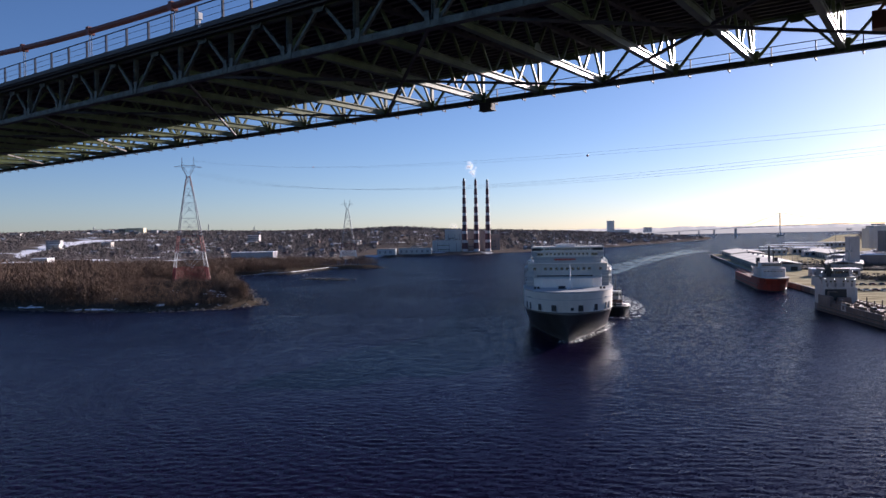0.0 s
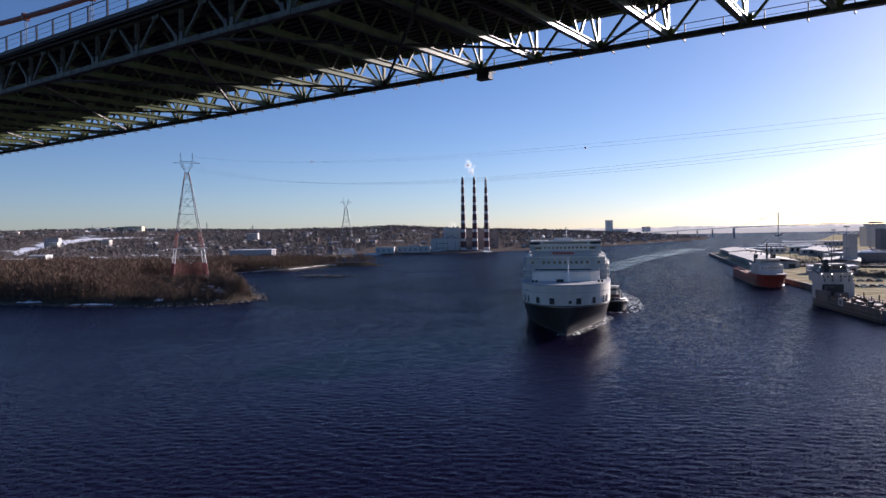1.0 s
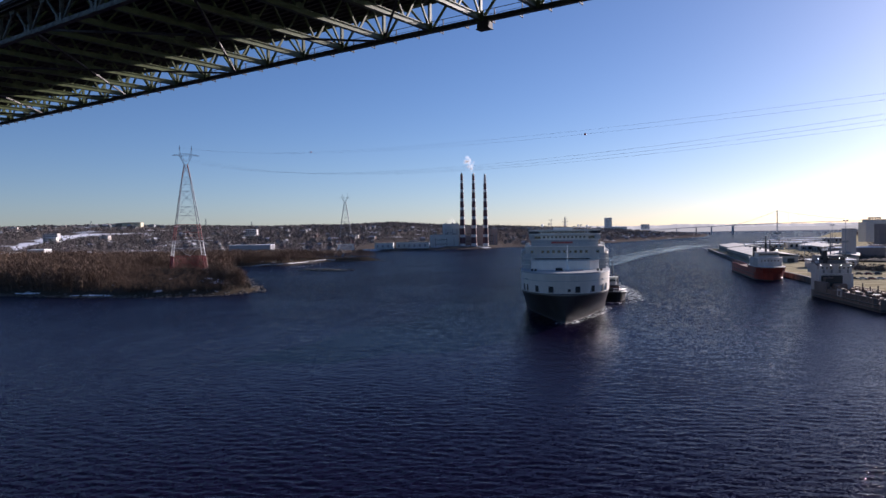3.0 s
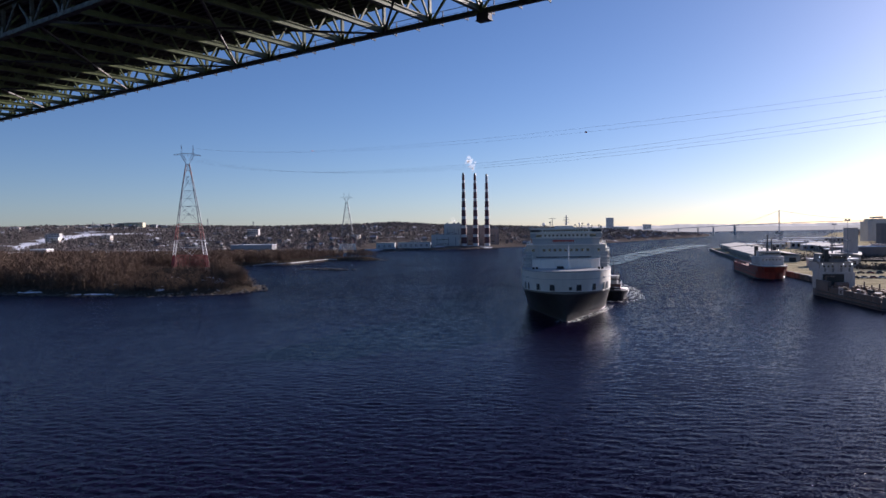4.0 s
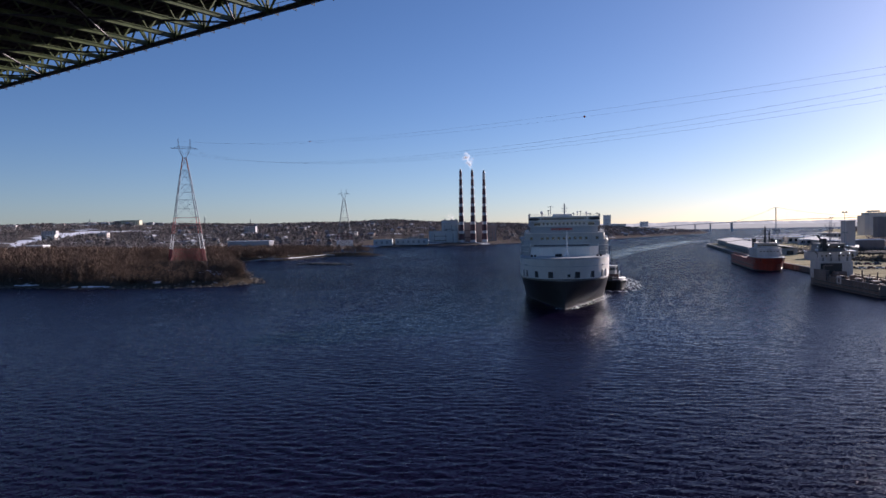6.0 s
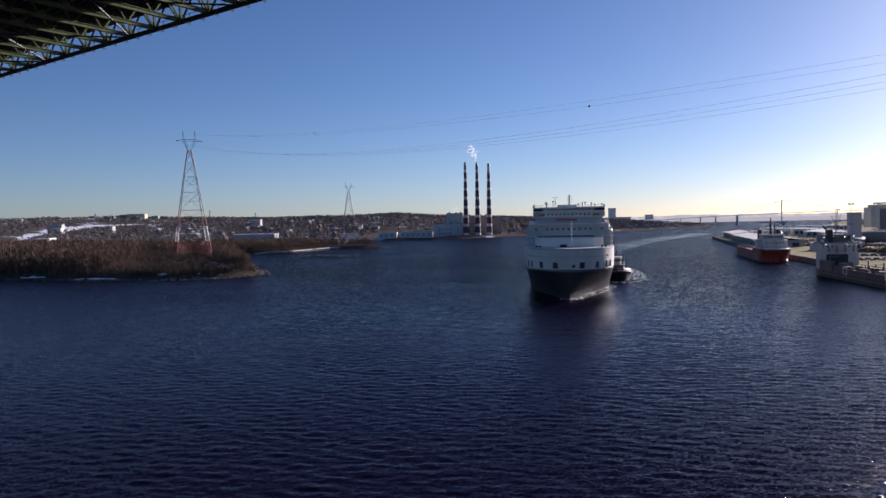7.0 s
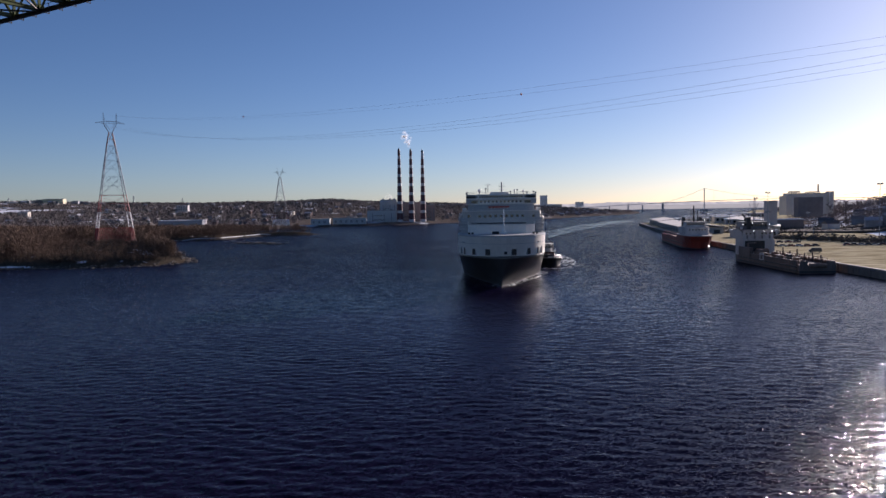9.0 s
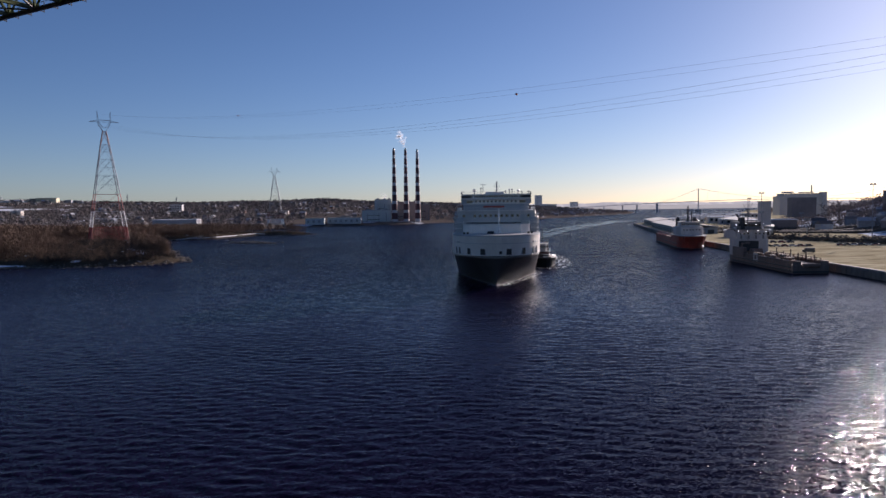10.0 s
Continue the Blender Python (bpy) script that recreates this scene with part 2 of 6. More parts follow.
# ---- mesh building ----
class Shape:
    """Collects vertices and faces of one mesh."""

    def __init__(self):
        self.v, self.f = [], []

    def add(self, verts, faces):
        k = len(self.v)
        self.v += [tuple(p) for p in verts]
        self.f += [tuple(i + k for i in f) for f in faces]
        return self

    def box(self, x, y, z, sx, sy, sz, turn=0.0, taper=1.0):
        """A box whose base centre is at x, y, z."""
        c, s = math.cos(radians(turn)), math.sin(radians(turn))
        vs = []
        for k, h in ((1.0, 0), (taper, sz)):
            for a, b in ((-1, -1), (1, -1), (1, 1), (-1, 1)):
                dx, dy = a * sx / 2 * k, b * sy / 2 * k
                vs.append((x + dx * c - dy * s, y + dx * s + dy * c, z + h))
        return self.add(vs, ((3, 2, 1, 0), (4, 5, 6, 7), (0, 1, 5, 4), (1, 2, 6, 5), (2, 3, 7, 6), (3, 0, 4, 7)))

    def beam(self, p, q, w, h=None, up=(0, 0, 1)):
        """A bar of section w by h from p to q."""
        h = h or w
        p, q = Vector(p), Vector(q)
        d = (q - p).normalized()
        side = d.cross(Vector(up))
        if side.length < 1e-4:
            side = d.cross(Vector((1, 0, 0)))
        side.normalize()
        top = side.cross(d)
        vs = []
        for c in (p, q):
            for a, b in ((-1, -1), (1, -1), (1, 1), (-1, 1)):
                vs.append(c + side * (a * w / 2) + top * (b * h / 2))
        return self.add(vs, ((3, 2, 1, 0), (4, 5, 6, 7), (0, 1, 5, 4), (1, 2, 6, 5), (2, 3, 7, 6), (3, 0, 4, 7)))

    def tube(self, p, q, r, r2=None, n=8, caps=True):
        p, q = Vector(p), Vector(q)
        r2 = r if r2 is None else r2
        d = (q - p).normalized()
        side = d.cross(Vector((0, 0, 1)))
        if side.length < 1e-4:
            side = Vector((1, 0, 0))
        side.normalize()
        top = side.cross(d)
        vs = []
        for c, rr in ((p, r), (q, r2)):
            for i in range(n):
                a = 2 * math.pi * i / n
                vs.append(c + side * (math.cos(a) * rr) + top * (math.sin(a) * rr))
        fs = [(i, (i + 1) % n, n + (i + 1) % n, n + i) for i in range(n)]
        if caps:
            fs += [tuple(range(n - 1, -1, -1)), tuple(range(n, 2 * n))]
        return self.add(vs, fs)

    def path(self, points, r, n=6):
        """A continuous tube along a line of points."""
        ps = [Vector(p) for p in points]
        rows = []
        for i, p in enumerate(ps):
            d = (ps[min(i + 1, len(ps) - 1)] - ps[max(i - 1, 0)]).normalized()
            side = d.cross(Vector((0, 0, 1)))
            side = side.normalized() if side.length > 1e-4 else Vector((1, 0, 0))
            top = side.cross(d)
            rows.append([p + side * (math.cos(2 * math.pi * k / n) * r) + top * (math.sin(2 * math.pi * k / n) * r) for k in range(n)])
        return self.rings(rows)

    def rings(self, rows, close=True, caps=True):
        """Skins rings of equal length."""
        n = len(rows[0])
        k = len(self.v)
        for r in rows:
            self.v += [tuple(p) for p in r]
        for j in range(len(rows) - 1):
            for i in range(n if close else n - 1):
                a, b = j * n + i, j * n + (i + 1) % n
                self.f.append((k + a, k + b, k + b + n, k + a + n))
        if caps:
            self.f.append(tuple(k + i for i in range(n - 1, -1, -1)))
            self.f.append(tuple(k + (len(rows) - 1) * n + i for i in range(n)))
        return self

    def prism(self, poly, z0, z1):
        n = len(poly)
        return self.rings([[(x, y, z0) for x, y in poly], [(x, y, z1) for x, y in poly]])

    def gable(self, x, y, z, sx, sy, h, rise, turn=0.0, over=0.4):
        """A gable roof over a house of sx by sy whose eaves are at z + h."""
        c, s = math.cos(radians(turn)), math.sin(radians(turn))
        pts = []
        for a, b, hh in ((-1, -1, 0), (1, -1, 0), (1, 1, 0), (-1, 1, 0), (-1, 0, rise), (1, 0, rise)):
            dx, dy = a * (sx / 2 + over), b * (sy / 2 + over)
            pts.append((x + dx * c - dy * s, y + dx * s + dy * c, z + h + hh))
        return self.add(pts, ((3, 2, 1, 0), (0, 1, 5, 4), (2, 3, 4, 5), (1, 2, 5), (3, 0, 4)))

    def mesh(self, name, mat, smooth=False):
        me = bpy.data.meshes.new(name)
        me.from_pydata(self.v, [], self.f)
        me.materials.append(mat)
        if smooth:
            me.shade_smooth()
        me.update()
        return me


def part(name, shape, mat, parent=None, label="", smooth=False):
    """Links a shape as one mesh object, under a thing or a part."""
    ob = new(name, shape if isinstance(shape, bpy.types.Mesh) else shape.mesh(name, mat, smooth))
    ob.parent = parent
    if label:
        tagged(ob, label)
    return ob


def placed(name, mesh, m, parent):
    ob = new(name, mesh)
    ob.parent = parent
    ob.matrix_basis = m
    return ob


def thing(name, label, category, at=(0, 0, 0), turn=0.0, group="", kind=""):
    ob = new(name)
    ob.empty_display_size = 0.5
    ob.matrix_basis = pose(*at, 0, 0, turn)
    return tagged(ob, label, category, group, kind)


def distance_inside(px, py, poly):
    """Signed distance of points to a polygon, positive inside."""
    d = np.full(px.shape, 1e9)
    inside = np.zeros(px.shape, bool)
    n = len(poly)
    for i in range(n):
        (x1, y1), (x2, y2) = poly[i], poly[(i + 1) % n]
        ex, ey = x2 - x1, y2 - y1
        k = np.clip(((px - x1) * ex + (py - y1) * ey) / (ex * ex + ey * ey), 0, 1)
        d = np.minimum(d, np.hypot(px - x1 - k * ex, py - y1 - k * ey))
        cross = ((y1 > py) != (y2 > py)) & (px < ex * (py - y1) / (ey if ey else 1e-9) + x1)
        inside ^= cross
    return np.where(inside, d, -d)


def ripple(x, y, size, seed=0.0):
    """Smooth noise for heights, about -1 to 1."""
    a = np.sin(x / size * 1.7 + 1.3 * seed) * np.cos(y / size * 1.3 - 0.7 * seed) + np.sin((x + 2.1 * y) / size * 0.9 + seed * 2.1) * 0.6
    b = np.sin(x / size * 4.1 + y / size * 2.3 + seed * 3.7) * 0.3 + np.cos(y / size * 5.3 - x / size * 3.1 + seed) * 0.25
    return (a + b) / 1.6


def land(name, x0, x1, y0, y1, cell, height, mat, label):
    """Ground over a rectangle where height(x, y) is above the water."""
    xs, ys = np.arange(x0, x1 + 0.1, cell), np.arange(y0, y1 + 0.1, cell)
    gx, gy = np.meshgrid(xs, ys)
    h = height(gx, gy)
    keep = h > -2.5
    ny, nx = gx.shape
    ids = np.full(gx.shape, -1)
    ok = keep[:-1, :-1] & keep[1:, :-1] & keep[:-1, 1:] & keep[1:, 1:]
    used = np.zeros(gx.shape, bool)
    used[:-1, :-1] |= ok
    used[1:, :-1] |= ok
    used[:-1, 1:] |= ok
    used[1:, 1:] |= ok
    ids[used] = np.arange(used.sum())
    verts = np.stack([gx[used], gy[used], h[used]], 1)
    j, i = np.nonzero(ok)
    faces = np.stack([ids[j, i], ids[j, i + 1], ids[j + 1, i + 1], ids[j + 1, i]], 1)
    me = bpy.data.meshes.new(name)
    me.from_pydata(verts.tolist(), [], faces.tolist())
    me.materials.append(mat)
    me.shade_smooth()
    return tagged(new(name, me), label, "ground", kind="structure")


# ---- water ----
def water_sheet():
    """One sheet to the horizon; its near part carries wind waves as real relief, fading out with distance."""
    r = np.random.RandomState(17)
    ys = [-1500.0, -300.0, 20.0]
    y = 44.0
    while y < 900:
        ys.append(y)
        y += max(0.22, y * y / 36000.0)
    ys += [1000.0, 1300.0, 1800.0, 2600.0, 3600.0, 4850.0]
    ys = np.array(ys)
    cols = np.linspace(-1, 1, 520)
    half = np.where(ys < 44, 60.0, 0.8 * np.clip(ys, 44, 2000) + 22)
    gx = np.concatenate([np.full((len(ys), 1), -4900.0), half[:, None] * cols[None, :], np.full((len(ys), 1), 4900.0)], 1)
    gy = np.repeat(ys[:, None], gx.shape[1], 1)
    step = np.maximum(np.gradient(ys)[:, None], 0.7 * half[:, None] * 2 / 520) + 0 * gx
    gz = np.zeros_like(gx)
    for i in range(70):
        lam = 0.78 * math.exp(r.uniform(0, 1.4)) if i < 60 else r.uniform(5, 9)
        way = radians(r.normal(4, 38))
        kx, ky = math.sin(way) * 2 * math.pi / lam, math.cos(way) * 2 * math.pi / lam
        amp = (0.017 if i < 60 else 0.004) * lam / (2 * math.pi) * r.uniform(0.6, 1.4)
        fade = np.clip(lam / (2.0 * step) - 0.6, 0, 1)
        gz += amp * fade * np.sin(kx * gx + ky * gy + r.uniform(0, 6.283) + 0.6 * np.sin(gx / 9.0 + gy / 31.0 + i))
    gz[:, 0] = gz[:, -1] = 0
    gz[:3] = gz[-6:] = 0
    ny, nx = gx.shape
    idx = np.arange(ny * nx).reshape(ny, nx)
    quads = np.stack([idx[:-1, :-1], idx[:-1, 1:], idx[1:, 1:], idx[1:, :-1]], -1).reshape(-1, 4)
    me = bpy.data.meshes.new("water")
    me.from_pydata(np.stack([gx, gy, gz], -1).reshape(-1, 3).tolist(), [], quads.tolist())
    me.materials.append(WATER)
    me.shade_smooth()
    return tagged(new("water", me), "dark blue rippled harbour water", "water", kind="structure")


water_sheet()

# ---- land ----
EAST_SHORE = [(-1600, 430), (-420, 418), (-256, 398), (-203, 379), (-154, 371), (-121, 379), (-107, 398), (-113, 418), (-130, 455), (-146, 503), (-172, 570), (-198, 640), (-214, 705),
              (-185, 706), (-160, 716), (-150, 752), (-133, 794), (-100, 800), (-74, 808), (-92, 835), (-140, 850), (-185, 900), (-200, 1010), (-160, 1140), (-60, 1195),
              (21, 1240), (140, 1335), (372, 1600), (560, 1900), (820, 2290), (1010, 2750), (1000, 3300), (900, 4700), (-4500, 4700), (-4500, 430)]
WEST_SHORE = [(150, -900), (160, 0), (173, 225), (178, 262), (184, 300), (196, 372), (206, 410), (232, 545), (345, 946), (372, 946), (420, 1010), (640, 1290), (1000, 1900), (1420, 2640), (1640, 2860),
              (4700, 2860), (4700, -900)]


def rise_east(x, y):
    b = np.interp(x / np.maximum(y, 1), [-1.2, -0.64, -0.48, -0.36, -0.24, -0.16, -0.08, 0.0, 0.08, 0.16, 0.26, 0.36], [30, 33, 41, 34, 30, 32, 41, 31, 27, 22, 13, 8])
    k = np.clip((np.hypot(x, y) - 1080) / 1000, 0, 1)
    return b * k * k * (3 - 2 * k)


def ground_east(x, y):
    d = distance_inside(x, y, EAST_SHORE)
    slope = np.where(np.hypot(x, y) > 1000, 0.2, 0.32)
    h = np.where(d < 0, d * slope, np.minimum(d * slope, 3.2 + 0.012 * d)) + 0.35 * ripple(x, y, 9.0)
    knoll = 4.5 * np.exp(-((x + 178) ** 2 + (y - 470) ** 2) / 55.0 ** 2) + 2.5 * np.exp(-((x + 300) ** 2 + (y - 470) ** 2) / 90.0 ** 2)
    h += np.where(d > 8, knoll * np.clip((d - 8) / 25, 0, 1), 0)
    return h + np.where(d > 0, np.clip(d / 260, 0, 1) * rise_east(x, y) + np.clip(d / 400, 0, 1) * 3.0 * ripple(x, y, 160, 2.0), 0)


def ground_west(x, y):
    d = distance_inside(x, y, WEST_SHORE)
    hill = np.clip((d - 130) / 260, 0, 1)
    near = np.clip(1.3 - y / 1500, 0, 1)
    h = 2.4 + 53 * hill * hill * (3 - 2 * hill) * near + np.clip((d - 110) / 60, 0, 1) * (1.2 + 1.1 * ripple(x, y, 60, 1.0))
    return np.where(d > 70, h, -9)


land("ground_peninsula", -470, -60, 355, 905, 4.0, ground_east, SCRUB, "brown scrubby winter shore with snow patches")
land("ground_far_shore", -2400, 1060, 906, 3300, 11.0, ground_east, TOWN_GROUND, "wooded winter hillside with snow between the houses")
land("ground_west_shore", -1600, -470, 355, 905, 12.0, ground_east, SCRUB, "brown scrubby winter shore")
land("ground_port_hill", 200, 1400, -400, 1600, 10.0, ground_west, CITY_GROUND, "winter hillside behind the port")
land("ground_city", 300, 4200, 1600, 2860, 30.0, ground_west, TOWN_GROUND, "winter city ground")
quay = Shape().prism(WEST_SHORE, -3.0, 3.0)
tagged(part("ground_port_yard", quay, YARD), "tan gravel port yard behind a quay wall", "ground", kind="structure")

RAIL_BLUE = material("dark_blue_rail_paint", (0.035, 0.05, 0.085), 0.5, vary=0.2, scale=2)

# ---- suspension bridge overhead ----
PANEL, V_NEAR, V_FAR, Z_LOW, Z_TOP, U0 = 4.43, 24.9, 43.0, 47.7, 49.45, 26.5
K0, K1 = -12, 34
RISE = 0.5           # the far side of the deck stands higher than the near side


def bridge():
    """Deck truss of the bridge. Local x runs along the bridge, y across it."""
    br = thing("suspension_bridge", "green steel truss suspension bridge with a red main cable", "bridge", (0, 0, 0), -34.5)
    xs = [-(U0 + PANEL * k) for k in range(K0, K1 + 1)]
    xa, xb = xs[-1], xs[0]
    deck = Shape().box((xa + xb) / 2, (V_NEAR + V_FAR) / 2, 49.64, xb - xa, V_FAR - V_NEAR + 1.8, 0.16)
    deck.v = [(x, y, z + RISE * (y - V_NEAR) / (V_FAR - V_NEAR)) for x, y, z in deck.v]
    dk = part("deck", deck, BRIDGE_DARK, br, "dark steel deck plate")
    rib = Shape().box(0, 0, -0.28, xb - xa, 0.22, 0.28).mesh("rib", BRIDGE_DARK)
    for i in range(24):
        placed("rib", rib, pose((xa + xb) / 2, V_NEAR + 0.4 + i * (V_FAR - V_NEAR - 0.8) / 23, 49.64 + RISE * i / 23), dk)
    low = Shape().box(0, 0, -0.21, xb - xa, 0.44, 0.30)
    for i in range(int((xb - xa) / 1.05)):
        for s in (-1, 1):
            low.box(-(xb - xa) / 2 + 0.5 + 1.05 * i, s * 0.235, -0.15, 0.62, 0.03, 0.18)
    low = low.mesh("bottom_chord", BRIDGE_CHORD)
    top = Shape().box(0, 0, -0.17, xb - xa, 0.36, 0.34).mesh("top_chord", BRIDGE_GREEN)
    run, up = PANEL / 2, Z_TOP - Z_LOW

    def web(height, paint):
        """Two diagonals and a post of a truss of this depth."""
        left = Shape().beam((-0.28, 0, 0.15), (-run + 0.2, 0, height - 0.12), 0.15, 0.14).mesh("diagonal", paint)
        right = Shape().beam((0.28, 0, 0.15), (run - 0.2, 0, height - 0.12), 0.15, 0.14).mesh("diagonal", paint)
        post = Shape()
        for s in (-1, 1):
            post.box(s * 0.07, 0, 0.2, 0.03, 0.26, height - 0.3)
        post.box(0, 0, 0.2, 0.12, 0.03, height - 0.35)
        return left, right, post.mesh("vertical", paint)

    plate_low = Shape()
    plate_top = Shape()
    for s in (-0.24, 0.24):
        for x0, x1 in ((-0.34, -0.07), (0.07, 0.34)):          # a pair of plates with the post between them
            lean = -0.07 if x0 < 0 else 0.07
            plate_low.rings([[(x0, v, -0.2), (x1, v, -0.2), (x1 + lean, v, 0.5), (x0 + lean, v, 0.5)] for v in (s - 0.012, s + 0.012)])
        plate_top.rings([[(-0.55, s * 0.8 - 0.012, 0.12), (-0.3, s * 0.8 - 0.012, -0.42), (0.3, s * 0.8 - 0.012, -0.42), (0.55, s * 0.8 - 0.012, 0.12)],
                         [(-0.55, s * 0.8 + 0.012, 0.12), (-0.3, s * 0.8 + 0.012, -0.42), (0.3, s * 0.8 + 0.012, -0.42), (0.55, s * 0.8 + 0.012, 0.12)]])
    # near truss gets the darker paint as its shade, far truss the paler green
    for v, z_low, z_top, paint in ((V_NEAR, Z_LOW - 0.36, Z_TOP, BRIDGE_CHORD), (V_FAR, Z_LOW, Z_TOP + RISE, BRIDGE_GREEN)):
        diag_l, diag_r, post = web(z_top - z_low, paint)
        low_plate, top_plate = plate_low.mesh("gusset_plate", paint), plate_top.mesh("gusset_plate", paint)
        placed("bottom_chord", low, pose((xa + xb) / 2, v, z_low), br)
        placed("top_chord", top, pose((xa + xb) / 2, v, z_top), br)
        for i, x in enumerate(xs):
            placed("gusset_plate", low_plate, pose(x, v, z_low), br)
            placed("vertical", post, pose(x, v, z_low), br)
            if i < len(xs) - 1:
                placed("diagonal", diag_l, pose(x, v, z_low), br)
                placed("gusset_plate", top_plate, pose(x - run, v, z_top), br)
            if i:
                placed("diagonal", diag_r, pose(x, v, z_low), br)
    # floor truss across the bridge at every panel point
    wide = V_FAR - V_NEAR
    bays = 6
    bay = wide / bays
    chord = Shape().box(0, wide / 2, -0.2, 0.32, wide - 0.5, 0.06).box(0, wide / 2, 0.14, 0.32, wide - 0.5, 0.06).box(0, wide / 2, -0.15, 0.2, wide - 0.5, 0.3).mesh("floor_truss", BRIDGE_GREEN)
    webs = []
    for b in range(bays):
        top_z = up - 0.15 + RISE * (b + 0.5) / bays
        webs.append((Shape().beam((0, 0.12, 0.1), (0, bay / 2 - 0.1, top_z), 0.14, 0.14).mesh("brace", BRIDGE_GREEN),
                     Shape().beam((0, bay / 2 + 0.1, top_z), (0, bay - 0.12, 0.1), 0.14, 0.14).mesh("brace", BRIDGE_GREEN)))
    tilt = math.degrees(math.atan2(RISE, wide))
    disc = Shape()
    ang = [math.pi * i / 6 for i in range(7)]
    disc.rings([[(-0.17, math.cos(a) * 0.42, math.sin(a) * 0.46 + 0.1) for a in ang], [(0.17, math.cos(a) * 0.42, math.sin(a) * 0.46 + 0.1) for a in ang]])
    disc = disc.mesh("node_plate", BRIDGE_GREEN)
    top_beam = Shape().box(0, wide / 2, -0.2, 0.26, wide - 0.5, 0.3).mesh("top_beam", BRIDGE_DARK)
    for x in xs:
        ft = placed("floor_truss", chord, pose(x, V_NEAR, Z_LOW + 0.12), br)
        placed("top_beam", top_beam, pose(0, 0, up - 0.2, tilt), ft)
        for b in range(bays):
            placed("brace", webs[b][0], pose(0, b * bay, 0), ft)
            placed("brace", webs[b][1], pose(0, b * bay, 0), ft)
            if b == 3:
                placed("node_plate", disc, pose(0, b * bay, 0), ft)
    # wind bracing in the bottom plane, crossing over four panels; dark colour stands for its shade
    brace = Shape().beam((0, 0, 0), (-4 * PANEL, wide, 0), 0.14, 0.14).mesh("wind_brace", BRIDGE_DARK)
    brace_b = Shape().beam((-4 * PANEL, 0, 0), (0, wide, 0), 0.14, 0.14).mesh("wind_brace", BRIDGE_DARK)
    for i in range(2, len(xs) - 4, 4):
        placed("wind_brace", brace, pose(xs[i], V_NEAR, Z_LOW - 0.06), br)
        placed("wind_brace", brace_b, pose(xs[i], V_NEAR, Z_LOW - 0.09), br)
    # inspection rail outside the far chord
    for v, sgn in ((V_FAR, 1), (V_NEAR, -1)):
        if sgn > 0:
            rail = Shape().tube((xa, v + 0.42, 48.45), (xb, v + 0.42, 48.45), 0.025).tube((xa, v + 0.42, 48.1), (xb, v + 0.42, 48.1), 0.015)
            part("inspection_rail", rail, BRIDGE_DARK, br)
            bracket = Shape().box(0, 0, -0.34, 0.06, 0.06, 1.1).box(0, -0.2, -0.3, 0.07, 0.45, 0.07).mesh("bracket", BRIDGE_DARK)
            for i in range(int((xb - xa) / (PANEL / 2))):
                placed("bracket", bracket, pose(xa + 0.9 + i * PANEL / 2, v + 0.42, 47.68), br)
        # edge kerb, parapet rail and fence
        y = v + sgn * 0.8
        e = RISE if sgn > 0 else 0.0
        part("fascia", Shape().box((xa + xb) / 2, y, 49.42 + e, xb - xa, 0.1, 0.4).box((xa + xb) / 2, y + sgn * 0.12, 49.5 + e, xb - xa, 0.14, 0.1).box((xa + xb) / 2, y - sgn * 0.3, 49.3 + e, xb - xa, 0.12, 0.2), BRIDGE_DARK, br)
        rails = Shape()
        for z, r in ((50.85 + e, 0.035), (50.5 + e, 0.012), (50.15 + e, 0.012)):
            rails.tube((xa, y, z), (xb, y, z), r, n=6)
        part("hand_rail", rails, RAIL_BLUE, br)
        stanchion = Shape().box(0, 0, 0, 0.12, 0.1, 1.06).box(0, 0, 0, 0.24, 0.18, 0.04).mesh("post", RAIL_BLUE)
        for i in range(int((xb - xa) / 2.215)):
            placed("post", stanchion, pose(xa + 0.4 + i * 2.215, y, 49.8 + e), br)
        cable = Shape()
        us = [U0 + PANEL * (K0 + (K1 - K0) * i / 40) for i in range(41)]
        sag = [(-u, v, 51.66 + e + 0.0013 * (u - 33) ** 2) for u in us]
        cable.path(sag, 0.19, 10)
        part("main_cable", cable, CABLE_RED, br, "rust red main cable", smooth=True)
        rope = Shape().box(0, 0, -0.24, 0.3, 0.46, 0.48)
        clamp = rope.mesh("cable_clamp", CABLE_RED)
        for k in range(K0, K1, 2):
            u = U0 + PANEL * k + 0.6
            zc = 51.66 + e + 0.0013 * (u - 33) ** 2
            placed("cable_clamp", clamp, pose(-u, v, zc), br)
            hang = Shape()
            for s in (-0.12, 0.12):
                hang.tube((-u + s, v, 49.5 + e), (-u + s, v, zc), 0.022, n=6)
            part("hanger_rope", hang, BRIDGE_DARK, br)
    part("junction_box", Shape().box(-U0 + 0.3, V_FAR + 0.05, 47.0, 0.95, 0.6, 0.5).box(-U0 + 0.3, V_FAR + 0.05, 46.94, 1.05, 0.7, 0.06), BRIDGE_DARK, br, "dark steel box under the chord")
    for x in (xa + 2, xb - 2):
        for y in (V_NEAR, V_FAR):
            part("support_leg", Shape().box(x, y, -4, 3.0, 3.0, Z_LOW + 3.8), CONCRETE, br, "plain concrete pier leg")
    gantry = Shape().box(-2.2, V_FAR - 0.2, 48.3, 1.6, 1.2, 0.9).box(-1.9, V_FAR + 0.5, 47.9, 0.12, 0.12, 0.6)
    part("equipment_cabinet", gantry, CABLE_RED, br, "rusty brown cabinet under the deck")
